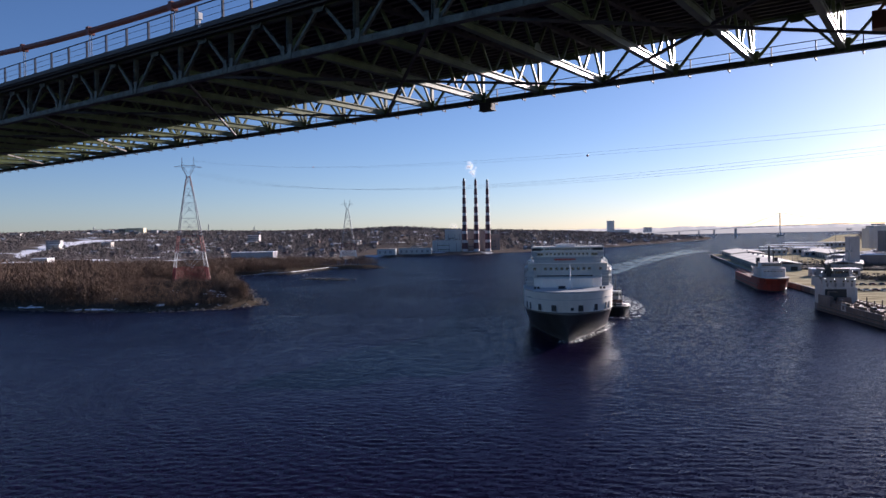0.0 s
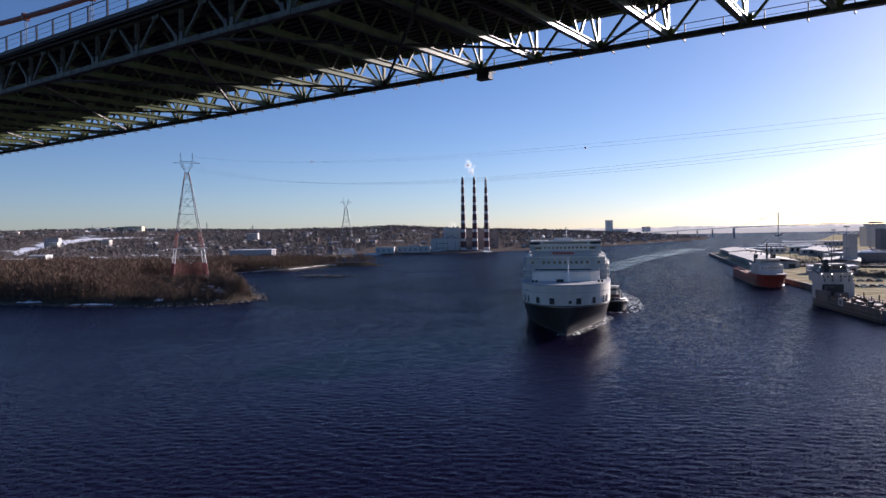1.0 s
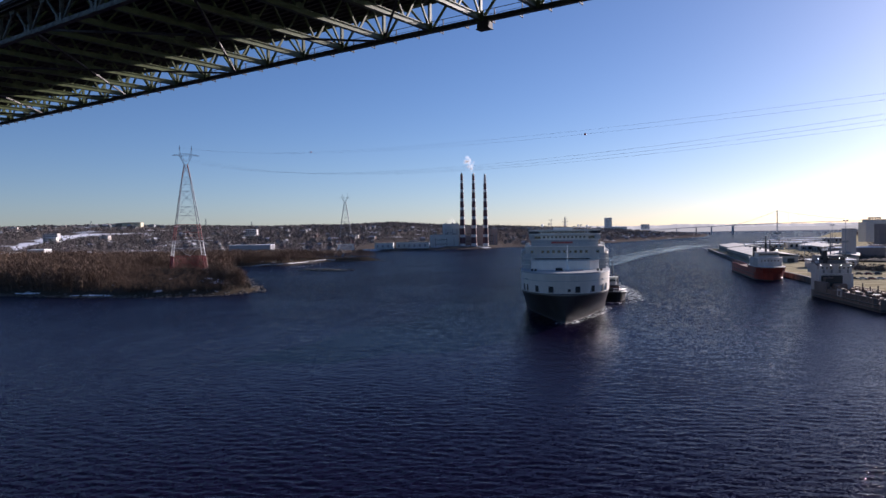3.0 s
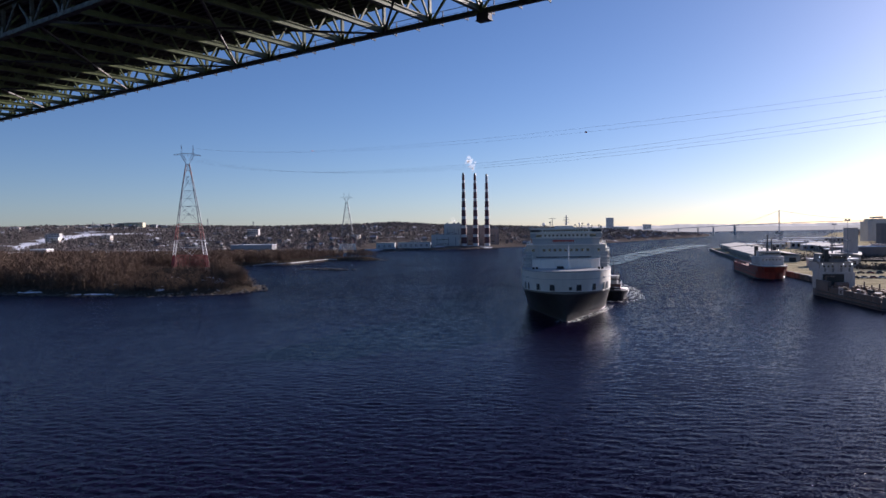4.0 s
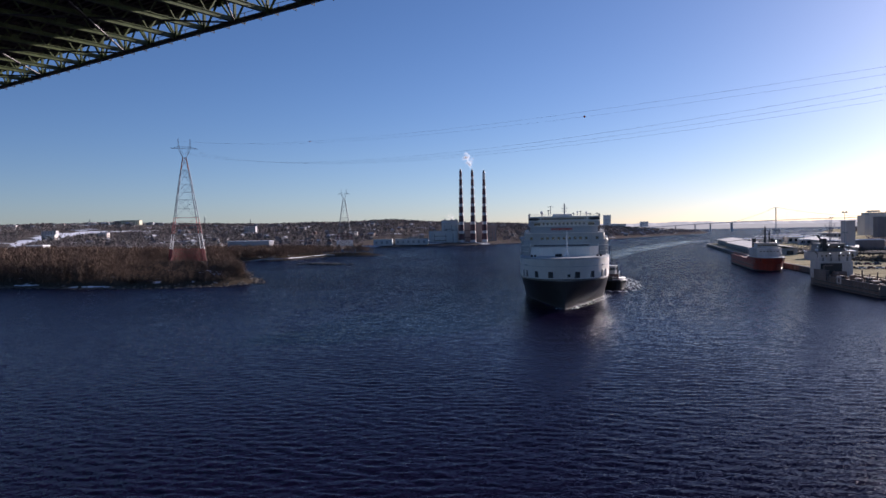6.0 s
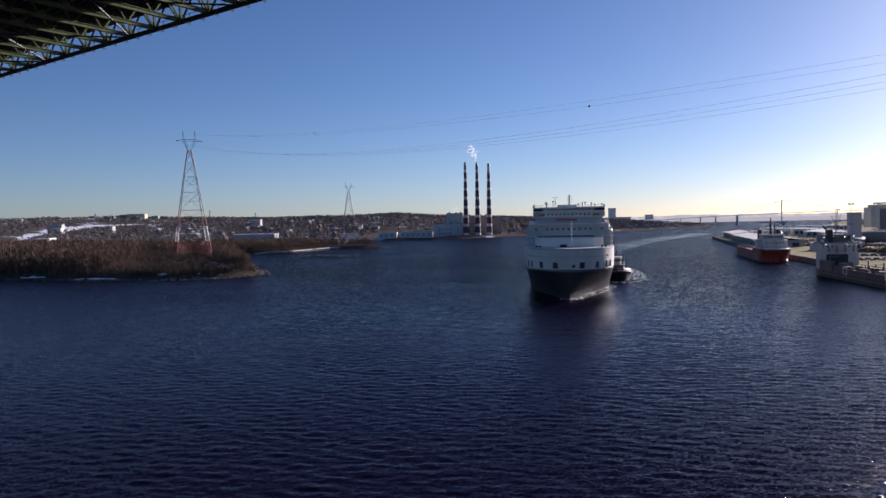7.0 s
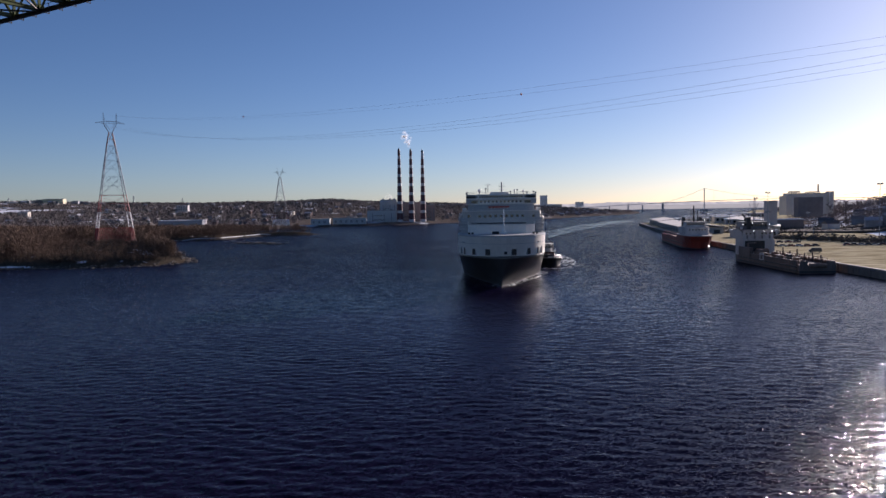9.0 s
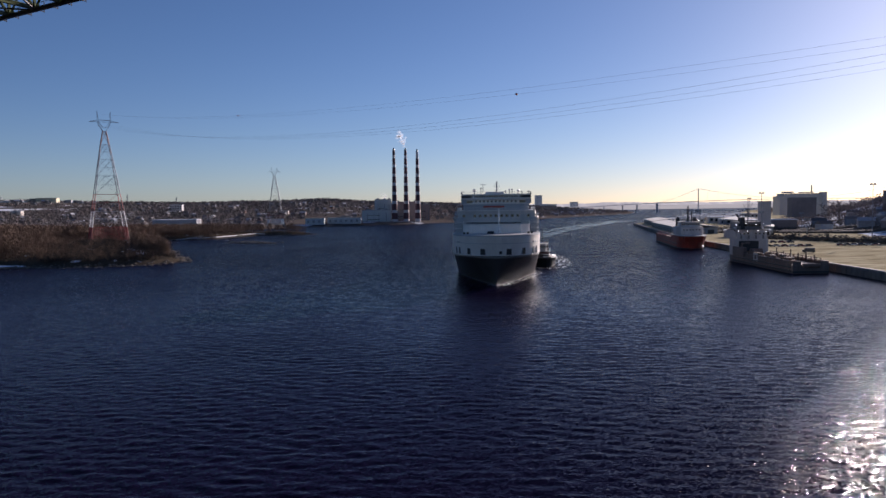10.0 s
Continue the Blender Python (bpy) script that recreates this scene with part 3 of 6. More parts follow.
    part("camera_box", Shape().box(-32.3, V_NEAR - 0.95, 50.0, 0.26, 0.26, 0.36).box(-32.3, V_NEAR - 0.95, 49.6, 0.1, 0.1, 0.4), WHITE_PAINT, br, "small white box on the railing")
    return br


bridge()


# ---- transmission towers ----
TOWER_GREY = material("dark_galvanised_lattice", (0.07, 0.08, 0.115), 0.6, metal=0.2, vary=0.2, scale=3)
TOWER_BASE = material("tower_red_bands", (0.27, 0.05, 0.045), 0.6, vary=0.25, scale=3)
TOWER_RED = material("faded_red_lattice", (0.13, 0.035, 0.04), 0.6, vary=0.2, scale=3)
def transmission_tower(at, turn, size=1.0, far=False):
    """A tapered lattice tower with a forked head, painted in red and white bands."""
    tw = thing("transmission_tower", "tall lattice transmission tower in red and white bands" if not far else "grey and red lattice transmission tower on the far shore", "tower", at, turn, "transmission towers")
    H, half, F = 73.6, 10.6, 6.4
    w = lambda z: half * (1 - z / H) ** 0.92 * 1.0 + 1.15
    levels = [0, 9.3, 20.0, 31.5, 44.0, 55.0, 65.0, H]
    bands = [(TOWER_BASE, 0), (WHITE_PAINT, 1), (TOWER_BASE, 2), (TOWER_GREY, 3), (TOWER_GREY, 4), (TOWER_GREY, 5), (TOWER_RED, 6)]
    if far:
        bands = [(WHITE_PAINT, 0), (TOWER_RED, 1), (STEEL_GREY, 2)] + [(STEEL_GREY, k) for k in range(3, 7)]
    t = 0.33 if not far else 0.40
    for (z0, z1), (mat, i) in zip(zip(levels, levels[1:]), bands):
        a, b = w(z0), w(z1)
        c0 = [(-a, -a, z0), (a, -a, z0), (a, a, z0), (-a, a, z0)]
        c1 = [(-b, -b, z1), (b, -b, z1), (b, b, z1), (-b, b, z1)]
        for p, q in zip(c0, c1):
            part("leg", Shape().beam(p, q, t, t), mat, tw)
        for k in range(4):
            j = (k + 1) % 4
            sh = Shape()
            sh.beam(c1[k], c1[j], t * (0.55 if i < 3 else 0.4))
            if i == 1:
                mid = Vector(c0[k]).lerp(Vector(c0[j]), 0.5)
                sh.beam(mid, c1[k], t * 0.4).beam(mid, c1[j], t * 0.4)
                sh.beam(Vector(c0[k]).lerp(Vector(c1[k]), 0.52), Vector(c0[j]).lerp(Vector(c1[j]), 0.52), t * 0.4)
            else:
                lean = 0.45 if i == 0 else 0.3
                sh.beam(c0[k], c1[j], t * lean).beam(c0[j], c1[k], t * lean)
            if i > 2:
                h0, h1 = Vector(c0[k]).lerp(Vector(c1[k]), 0.5), Vector(c0[j]).lerp(Vector(c1[j]), 0.5)
                sh.beam(h0, h1, t * 0.28).beam(h0, Vector(c1[k]).lerp(Vector(c1[j]), 0.5), t * 0.25).beam(h1, Vector(c1[k]).lerp(Vector(c1[j]), 0.5), t * 0.25)
            if i == 2:
                sh.beam(Vector(c0[k]).lerp(Vector(c1[k]), 0.5), Vector(c0[j]).lerp(Vector(c1[j]), 0.5), t * 0.4)
            if i == 0:
                m0, m1 = Vector(c0[k]).lerp(Vector(c1[k]), 0.5), Vector(c0[j]).lerp(Vector(c1[j]), 0.5)
                sh.beam(m0, m1, t * 0.4)
                for f in [k / 22 for k in range(1, 22)]:
                    sh.beam(Vector(c0[k]).lerp(Vector(c0[j]), f), Vector(c1[k]).lerp(Vector(c1[j]), f), t * 0.5)
            part("lattice", sh, mat, tw)
        if i == 0:
            for p in c0:
                part("footing", Shape().box(p[0], p[1], -2.5, 2.2, 2.2, 2.7), CONCRETE, tw)
    metal = STEEL_GREY if far else TOWER_RED
    for s in (-1, 1):
        for y in (-0.8, 0.8):
            part("fork_leg", Shape().beam((s * 1.0, y, H), (s * 4.2, y * 0.5, H + F), t * 0.7), metal, tw)
            part("fork_brace", Shape().beam((s * 0.4, y, H + 2.2), (s * 3.2, y * 0.5, H + F), t * 0.4), metal, tw)
        part("horn", Shape().beam((s * 4.2, 0, H + F), (s * 4.0, 0, H + 13.6), t * 0.6), metal, tw)
        part("horn_brace", Shape().beam((s * 3.2, 0, H + F), (s * 4.0, 0, H + 13.6), t * 0.4), metal, tw)
        part("fork_tie", Shape().beam((s * 2.0, 0, H + 3.2), (s * 4.0, 0, H + 4.2), t * 0.3), metal, tw)
    arm = Shape()
    for y in (-0.6, 0.6):
        arm.beam((-9.2, 0, H + F), (9.2, 0, H + F), t * 0.6)
        arm.beam((-9.2, 0, H + F), (-3.6, y, H + F + 1.2), t * 0.4).beam((9.2, 0, H + F), (3.6, y, H + F + 1.2), t * 0.4).beam((-3.6, y, H + F + 1.2), (3.6, y, H + F + 1.2), t * 0.45)
    part("cross_arm", arm, STEEL_GREY if far else TOWER_RED, tw)
    return tw


transmission_tower((-184.6, 500, 8.4), 26)
transmission_tower((-158, 1087, 5.2), 14, far=True)


def overhead_line(name, x_off, z0, slope, curve, radius):
    """One sagging wire from the tower to beyond the far bank."""
    pts = []
    for i in range(61):
        s = 0.02 + 2.5 * i / 60
        x, y = -184.6 + 222.6 * s, 500 - 301.3 * s
        pts.append((x + x_off * 0.805, y + x_off * 0.594, z0 - slope * s + curve * s * s))
    sh = Shape().path(pts, radius, 5)
    return tagged(part(name, sh, STEEL_GREY), "thin overhead power line sagging across the harbour", "power line", "overhead wires")


for off in (-4.0, 4.0):
    overhead_line("earth_wire", off, 93.6, 52.0, 18.0, 0.018)
for off in (-7.4, 0.0, 7.4):
    overhead_line("power_line", off, 86.5, 63.0, 29.0, 0.021)
for s, off in ((0.56, -4.0), (0.992, 4.0)):
    x, y, z = -184.6 + 222.6 * s + off * 0.805, 500 - 301.3 * s + off * 0.594, 93.6 - 52 * s + 18 * s * s
    me = bpy.data.meshes.new("marker_ball")
    bm = bmesh.new()
    bmesh.ops.create_icosphere(bm, subdivisions=2, radius=0.33)
    bm.to_mesh(me)
    bm.free()
    me.materials.append(RED_PAINT)
    ball = new("marker_ball", me)
    ball.location = (x, y, z)
    tagged(ball, "round red marker ball on the overhead wire", "marker", "marker balls")


# ---- ferry ----
SHIP_TURN, SHIP_AT = -9.3, (39.6, 242.6, 0)
BEAM = 16.2


def hull_ring(z, n=30, length=205.0):
    """Outline of the hull at height z: from the stern on one side, round the bow, to the stern on the other."""
    k = min(1.0, max(0.0, z / 10.6))
    k = k ** 1.2
    stem = 0.6 - 5.6 * min(1.0, max(0.0, z / 17.6)) ** 1.5
    entry = 56 * (1 - k) + 27.0 * k
    p, q = 1.25 * (1 - k) + 2.0 * k, 1.0 * (1 - k) + 2.1 * k
    half = []
    for i in range(n + 1):
        t = (i / n) ** 1.8
        half.append((BEAM * max(0.0, 1 - (1 - t) ** p) ** (1 / q), stem + entry * t))
    half += [(BEAM, 110.0), (BEAM, length - 12), (BEAM * 0.93, length)]
    right = [(x, y, z) for x, y in half]
    left = [(-x, y, z) for x, y in half[1:]]
    return left[::-1] + right


def ferry():
    sh = thing("cargo_ferry", "large cargo ferry, dark blue hull, white forward superstructure, under way", "ship", SHIP_AT, SHIP_TURN)
    part("hull", Shape().rings([hull_ring(z) for z in (-3, -0.5, 0.5, 1.5, 2.5, 3.5, 4.5, 5.5, 6.5, 7.5, 8.5, 9.5, 10.6)]), SHIP_BLUE, sh, "dark blue hull plating", smooth=True)
    part("bow_band", Shape().rings([hull_ring(z) for z in (10.61, 12, 13.5, 15, 16.5, 17.6)]), SHIP_WHITE, sh, "white upper hull band", smooth=False)
    rim = Shape().rings([[(x * 1.006, y - 0.1, z) for x, y, z in hull_ring(17.4)], [(x * 1.006, y - 0.1, z + 0.5) for x, y, z in hull_ring(17.4)]])
    part("bulwark_rim", rim, SHIP_GREYBLUE, sh)
    # mooring openings along the white band, set into the curved front

    def front_y(x, z):
        pts = sorted((p for p in hull_ring(z) if p[1] < 40), key=lambda p: abs(p[0] - x))
        a, b = pts[0], pts[1]
        k = 0 if a[0] == b[0] else (x - a[0]) / (b[0] - a[0])
        return a[1] + (b[1] - a[1]) * k, math.degrees(math.atan2(b[1] - a[1], b[0] - a[0])) if a[0] < b[0] else math.degrees(math.atan2(a[1] - b[1], a[0] - b[0]))

    for x, w, h in ((-9.4, 1.5, 2.1), (-4.6, 1.7, 2.1), (1.4, 0.9, 0.9), (4.2, 1.7, 2.1), (9.3, 1.5, 2.1), (-14.2, 1.0, 2.2), (-12.9, 0.9, 2.2), (12.9, 0.9, 2.2), (14.2, 0.9, 2.2)):
        y, turn = front_y(x, 12.2)
        op = part("mooring_port", Shape().box(x, y, 11.1 if h > 1 else 11.4, w, 0.7, h, turn), BLACK, sh, "dark mooring opening")
        part("frame", Shape().box(x, y + 0.1, 11.0 if h > 1 else 11.3, w + 0.2, 0.68, h + 0.2, turn), SHIP_GREYBLUE, op)
    for x in (-13.4, 13.4):
        y, turn = front_y(x, 15.2)
        part("name_bar", Shape().box(x, y, 15.0, 2.4, 0.36, 0.45, turn), SHIP_GREYBLUE, sh, "faint grey lettering bar")
    # superstructure, tier on tier
    front = [(-12.6, 24), (-12.0, 17.5), (-9, 14.5), (9, 14.5), (12.0, 17.5), (12.6, 24), (12.6, 44), (-12.6, 44)]
    part("forward_house", Shape().prism(front, 17.6, 20.9), SHIP_WHITE, sh)
    part("breakwater_rim", Shape().prism([(x * 1.01, y - 0.15) for x, y in front], 20.9, 21.15), SHIP_WHITE, sh)
    body = [(-15.2, 30), (-14.6, 24.5), (14.6, 24.5), (15.2, 30), (15.2, 60), (-15.2, 60)]
    part("accommodation_block", Shape().prism(body, 17.6, 26.2), SHIP_OFF, sh)
    # solid black strip painted in for the shade between the two tiers
    part("shadow_gap", Shape().box(-1.0, 24.45, 21.2, 20.5, 0.3, 0.55), BLACK, sh)
    port = Shape().box(0, 0, 0, 1.05, 0.16, 1.0).mesh("window", DARK_GLASS)
    pane_frame = Shape().box(0, 0.03, -0.1, 1.25, 0.14, 1.2).mesh("frame", SHIP_GREYBLUE)
    for i in range(13):
        if i in (1, 11):
            continue
        wn = placed("window", port, pose(-12.2 + i * 2.03, 24.45, 23.7), sh)
        placed("frame", pane_frame, pose(0, 0, 0), wn)
    for s in (-1, 1):
        part("stair_tower", Shape().box(s * 13.9, 26, 17.6, 2.6, 5, 6.0), SHIP_GREYBLUE, sh)
        for z in (19.4, 21.6):
            part("landing", Shape().box(s * 14.4, 23.9, z, 3.0, 1.8, 0.15), SHIP_WHITE, sh)
        rr = Shape()
        for z in (0.5, 1.0):
            rr.beam((s * 12.9, 23.1, 19.5 + z), (s * 15.9, 23.1, 19.5 + z), 0.06).beam((s * 12.9, 23.1, 21.7 + z), (s * 15.9, 23.1, 21.7 + z), 0.06)
        part("railing", rr, SHIP_WHITE, sh)
    part("upper_tier", Shape().box(0, 40, 26.2, 25.0, 28, 2.5), SHIP_GREYBLUE, sh)
    part("tier_deck", Shape().box(0, 40, 26.15, 29.5, 31, 0.16), SHIP_WHITE, sh)
    part("red_panel", Shape().box(-0.9, 25.9, 27.2, 8.0, 0.3, 0.75), RED_PAINT, sh, "red sign panel")
    part("bridge_deck", Shape().prism([(-13.0, 28), (-12.6, 26.2), (12.6, 26.2), (13.0, 28), (13.0, 40), (-13.0, 40)], 28.7, 30.6), SHIP_WHITE, sh)
    small = Shape().box(0, 0, 0, 0.75, 0.14, 0.75).mesh("window", DARK_GLASS)
    for i in range(11):
        placed("window", small, pose(-7.6 + i * 1.5, 26.18, 29.3), sh)
    for s in (-1, 1):
        part("wing_opening", Shape().box(s * 10.6, 26.15, 29.1, 3.4, 0.2, 0.9), DARK_GLASS, sh)
    wheel = [(-13.4, 30), (-13.2, 25.6), (-8.4, 24.9), (8.4, 24.9), (13.2, 25.6), (13.4, 30), (13.4, 38), (-13.4, 38)]
    part("wheelhouse", Shape().prism(wheel, 30.6, 32.2), SHIP_WHITE, sh)
    pane = Shape().box(0, 0, 0, 0.74, 0.12, 0.75).mesh("bridge_window", DARK_GLASS)
    for i in range(18):
        placed("bridge_window", pane, pose(-8.0 + i * 0.94, 24.86, 31.15), sh)
    for s in (-1, 1):
        for i in range(4):
            placed("bridge_window", pane, pose(s * (9.2 + i * 1.1), 25.05 + i * 0.16, 31.15, 0, 0, s * 8), sh)
    part("wheelhouse_roof", Shape().prism([(x * 1.02, y - 0.3) for x, y in wheel], 32.2, 32.45), SHIP_WHITE, sh)
    part("radar_house", Shape().box(-0.6, 30, 32.45, 7.5, 6, 0.9, 0, 0.9), SHIP_WHITE, sh)
    mast = Shape().tube((0.3, 31, 33.5), (0.3, 31, 37.4), 0.35, 0.2).beam((-0.9, 31, 35.6), (1.5, 31, 35.6), 0.16).beam((-0.5, 31, 36.5), (1.1, 31, 36.5), 0.12)
    part("radar_mast", mast, STEEL_GREY, sh)
    for x, h in ((-5.8, 2.6), (-8.2, 1.2), (6.2, 1.9), (-12.9, 1.0), (12.4, 1.0), (9.8, 0.9), (3.6, 1.2)):
        part("antenna", Shape().tube((x, 29, 32.45), (x, 29, 32.45 + h), 0.12).box(x, 29, 32.45 + h * 0.8, 0.7, 0.3, 0.35), STEEL_GREY, sh)
    rl = Shape()
    for i in range(27):
        rl.beam((-13 + i, 25.3, 32.45), (-13 + i, 25.3, 33.3), 0.05)
    rl.beam((-13, 25.3, 33.3), (13, 25.3, 33.3), 0.06).beam((-13, 25.3, 32.9), (13, 25.3, 32.9), 0.05)
    part("roof_railing", rl, SHIP_WHITE, sh)
    fm = Shape().tube((0.9, 7, 17.6), (0.9, 7, 27.0), 0.24, 0.14).beam((0.9, 7, 20.0), (2.0, 5.6, 17.6), 0.18).beam((0.9, 7, 20.0), (-0.3, 5.6, 17.6), 0.18).beam((0.2, 7, 24.8), (1.6, 7, 24.8), 0.14)
    part("foremast", fm, WHITE_PAINT, sh)
    part("winch", Shape().tube((-3.2, 9, 18.3), (-0.8, 9, 18.3), 0.6).box(-2, 9, 17.6, 2.8, 1.0, 0.5), BLACK, sh)
    for s in (-1, 1):
        for y0, y1, z, x in ((24.8, 58.0, 26.3, 14.7), (14.8, 24.0, 21.1, 12.3), (26.4, 39.0, 30.7, 13.3)):
            rr = Shape()
            for dz in (0.4, 0.75, 1.1):
                rr.beam((s * x, y0, z + dz), (s * x, y1, z + dz), 0.05)
            for i in range(int((y1 - y0) / 1.8) + 1):
                rr.beam((s * x, y0 + 1.8 * i, z), (s * x, y0 + 1.8 * i, z + 1.1), 0.06)
            part("railing", rr, SHIP_WHITE, sh)
        for i in range(3):
            part("liferaft", Shape().tube((s * 14.2, 28 + i * 3.2, 27.0), (s * 14.2, 30 + i * 3.2, 27.0), 0.5, n=10), WHITE_PAINT, sh)
        part("wing_lamp", Shape().box(s * 13.0, 25.0, 32.5, 0.6, 0.6, 0.7), STEEL_GREY, sh)
        part("ladder", Shape().beam((s * 9.6, 24.3, 21.2), (s * 9.6, 24.3, 26.2), 0.12).beam((s * 10.1, 24.3, 21.2), (s * 10.1, 24.3, 26.2), 0.12), SHIP_GREYBLUE, sh)
    fr = Shape()
    for dz in (0.5, 1.1):
        fr.beam((-14.6, 24.45, 26.3 + dz), (14.6, 24.45, 26.3 + dz), 0.05)
        fr.beam((-11.8, 17.4, 21.15 + dz), (11.8, 17.4, 21.15 + dz), 0.05)
    for i in range(25):
        fr.beam((-14.4 + 1.2 * i, 24.45, 26.3), (-14.4 + 1.2 * i, 24.45, 27.4), 0.06)
    part("front_railing", fr, SHIP_WHITE, sh)
    part("knuckle_strake", Shape().rings([[(x * 1.005, y - 0.07, z) for x, y, z in hull_ring(14.9)], [(x * 1.005, y - 0.07, z + 0.14) for x, y, z in hull_ring(14.9)]]), SHIP_GREYBLUE, sh)
    part("boot_stripe", Shape().rings([[(x * 1.003, y - 0.05, z) for x, y, z in hull_ring(10.5)], [(x * 1.003, y - 0.05, z + 0.25) for x, y, z in hull_ring(10.5)]]), BLACK, sh)
    for s in (-1, 1):
        part("wing_bracket", Shape().prism([(s * 11.2, 25.4), (s * 13.3, 25.4), (s * 13.3, 25.7), (s * 11.2, 25.7)], 28.8, 30.5), SHIP_GREYBLUE, sh)
        # each wing opening is a black slab standing for the shade under the roof
        part("wing_opening", Shape().box(s * 11.4, 25.25, 31.0, 3.6, 0.3, 0.95, s * 7), BLACK, sh, "dark open bridge wing")
        part("lifeboat", Shape().rings([[(s * 15.3 + 1.25 * math.cos(a) * w, y, 23.2 + 1.2 * math.sin(a) * w) for a in [2 * math.pi * i / 10 for i in range(10)]] for y, w in ((28, 0.25), (29, 0.75), (31, 1.0), (35, 1.0), (37, 0.75), (38, 0.25))]), SHIP_OFF, sh, "enclosed pale lifeboat in its davits", smooth=True)
        for y in (29.5, 36.5):
            part("davit_arm", Shape().beam((s * 14.6, y, 21.6), (s * 14.9, y, 25.4), 0.3).beam((s * 14.9, y, 25.4), (s * 16.2, y, 25.0), 0.25), SHIP_GREYBLUE, sh)
        part("gallery_deck", Shape().box(s * 15.2, 45, 21.3, 2.2, 42, 0.2).box(s * 15.2, 45, 24.6, 2.0, 42, 0.2), SHIP_GREYBLUE, sh)
        for y in range(26, 66, 5):
            part("gallery_post", Shape().beam((s * 16.1, y, 17.6), (s * 16.1, y, 24.7), 0.16), SHIP_GREYBLUE, sh)
        for i in range(5):
            part("hull_port", Shape().box(s * 16.22, 42 + i * 9.0, 14.0, 0.12, 0.8, 0.8), DARK_GLASS, sh)
    for x, y, z, r in ((-8.4, 31, 34.0, 0.62), (8.6, 31, 33.7, 0.5), (5.2, 30, 34.0, 0.42)):
        part("satellite_dome", Shape().rings([[(x + r * math.cos(a) * math.cos(e), y + r * math.sin(a) * math.cos(e), z + r * math.sin(e)) for a in [2 * math.pi * i / 10 for i in range(10)]] for e in (-1.2, -0.7, -0.2, 0.3, 0.8, 1.3)]), WHITE_PAINT, sh, smooth=True)
        part("dome_post", Shape().tube((x, y, 32.4), (x, y, z - r * 0.8), 0.15), STEEL_GREY, sh)
    part("radar_scanner", Shape().box(0.3, 30.6, 34.4, 2.2, 0.3, 0.22, -20), WHITE_PAINT, sh)
    part("signal_mast", Shape().tube((-5.0, 30, 33.4), (-5.0, 30, 36.6), 0.16, 0.1).beam((-6.2, 30, 36.2), (-3.8, 30, 36.2), 0.12), STEEL_GREY, sh)
    for z, y0, hw in ((26.05, 24.2, 14.8), (30.5, 25.0, 13.4), (28.6, 25.8, 12.9)):
        part("deck_ledge", Shape().box(0, y0, z, hw * 2, 0.7, 0.16), SHIP_WHITE, sh)
    for x in (-11.5, 11.5):
        part("bollard", Shape().tube((x, 9.5, 17.6), (x, 9.5, 18.6), 0.4).tube((x + 1.2, 9.5, 17.6), (x + 1.2, 9.5, 18.6), 0.4), BLACK, sh)
    part("weather_deck", Shape().box(0, 130, 17.6, 31, 138, 0.3), SHIP_GREYBLUE, sh)
    return sh


ferry()


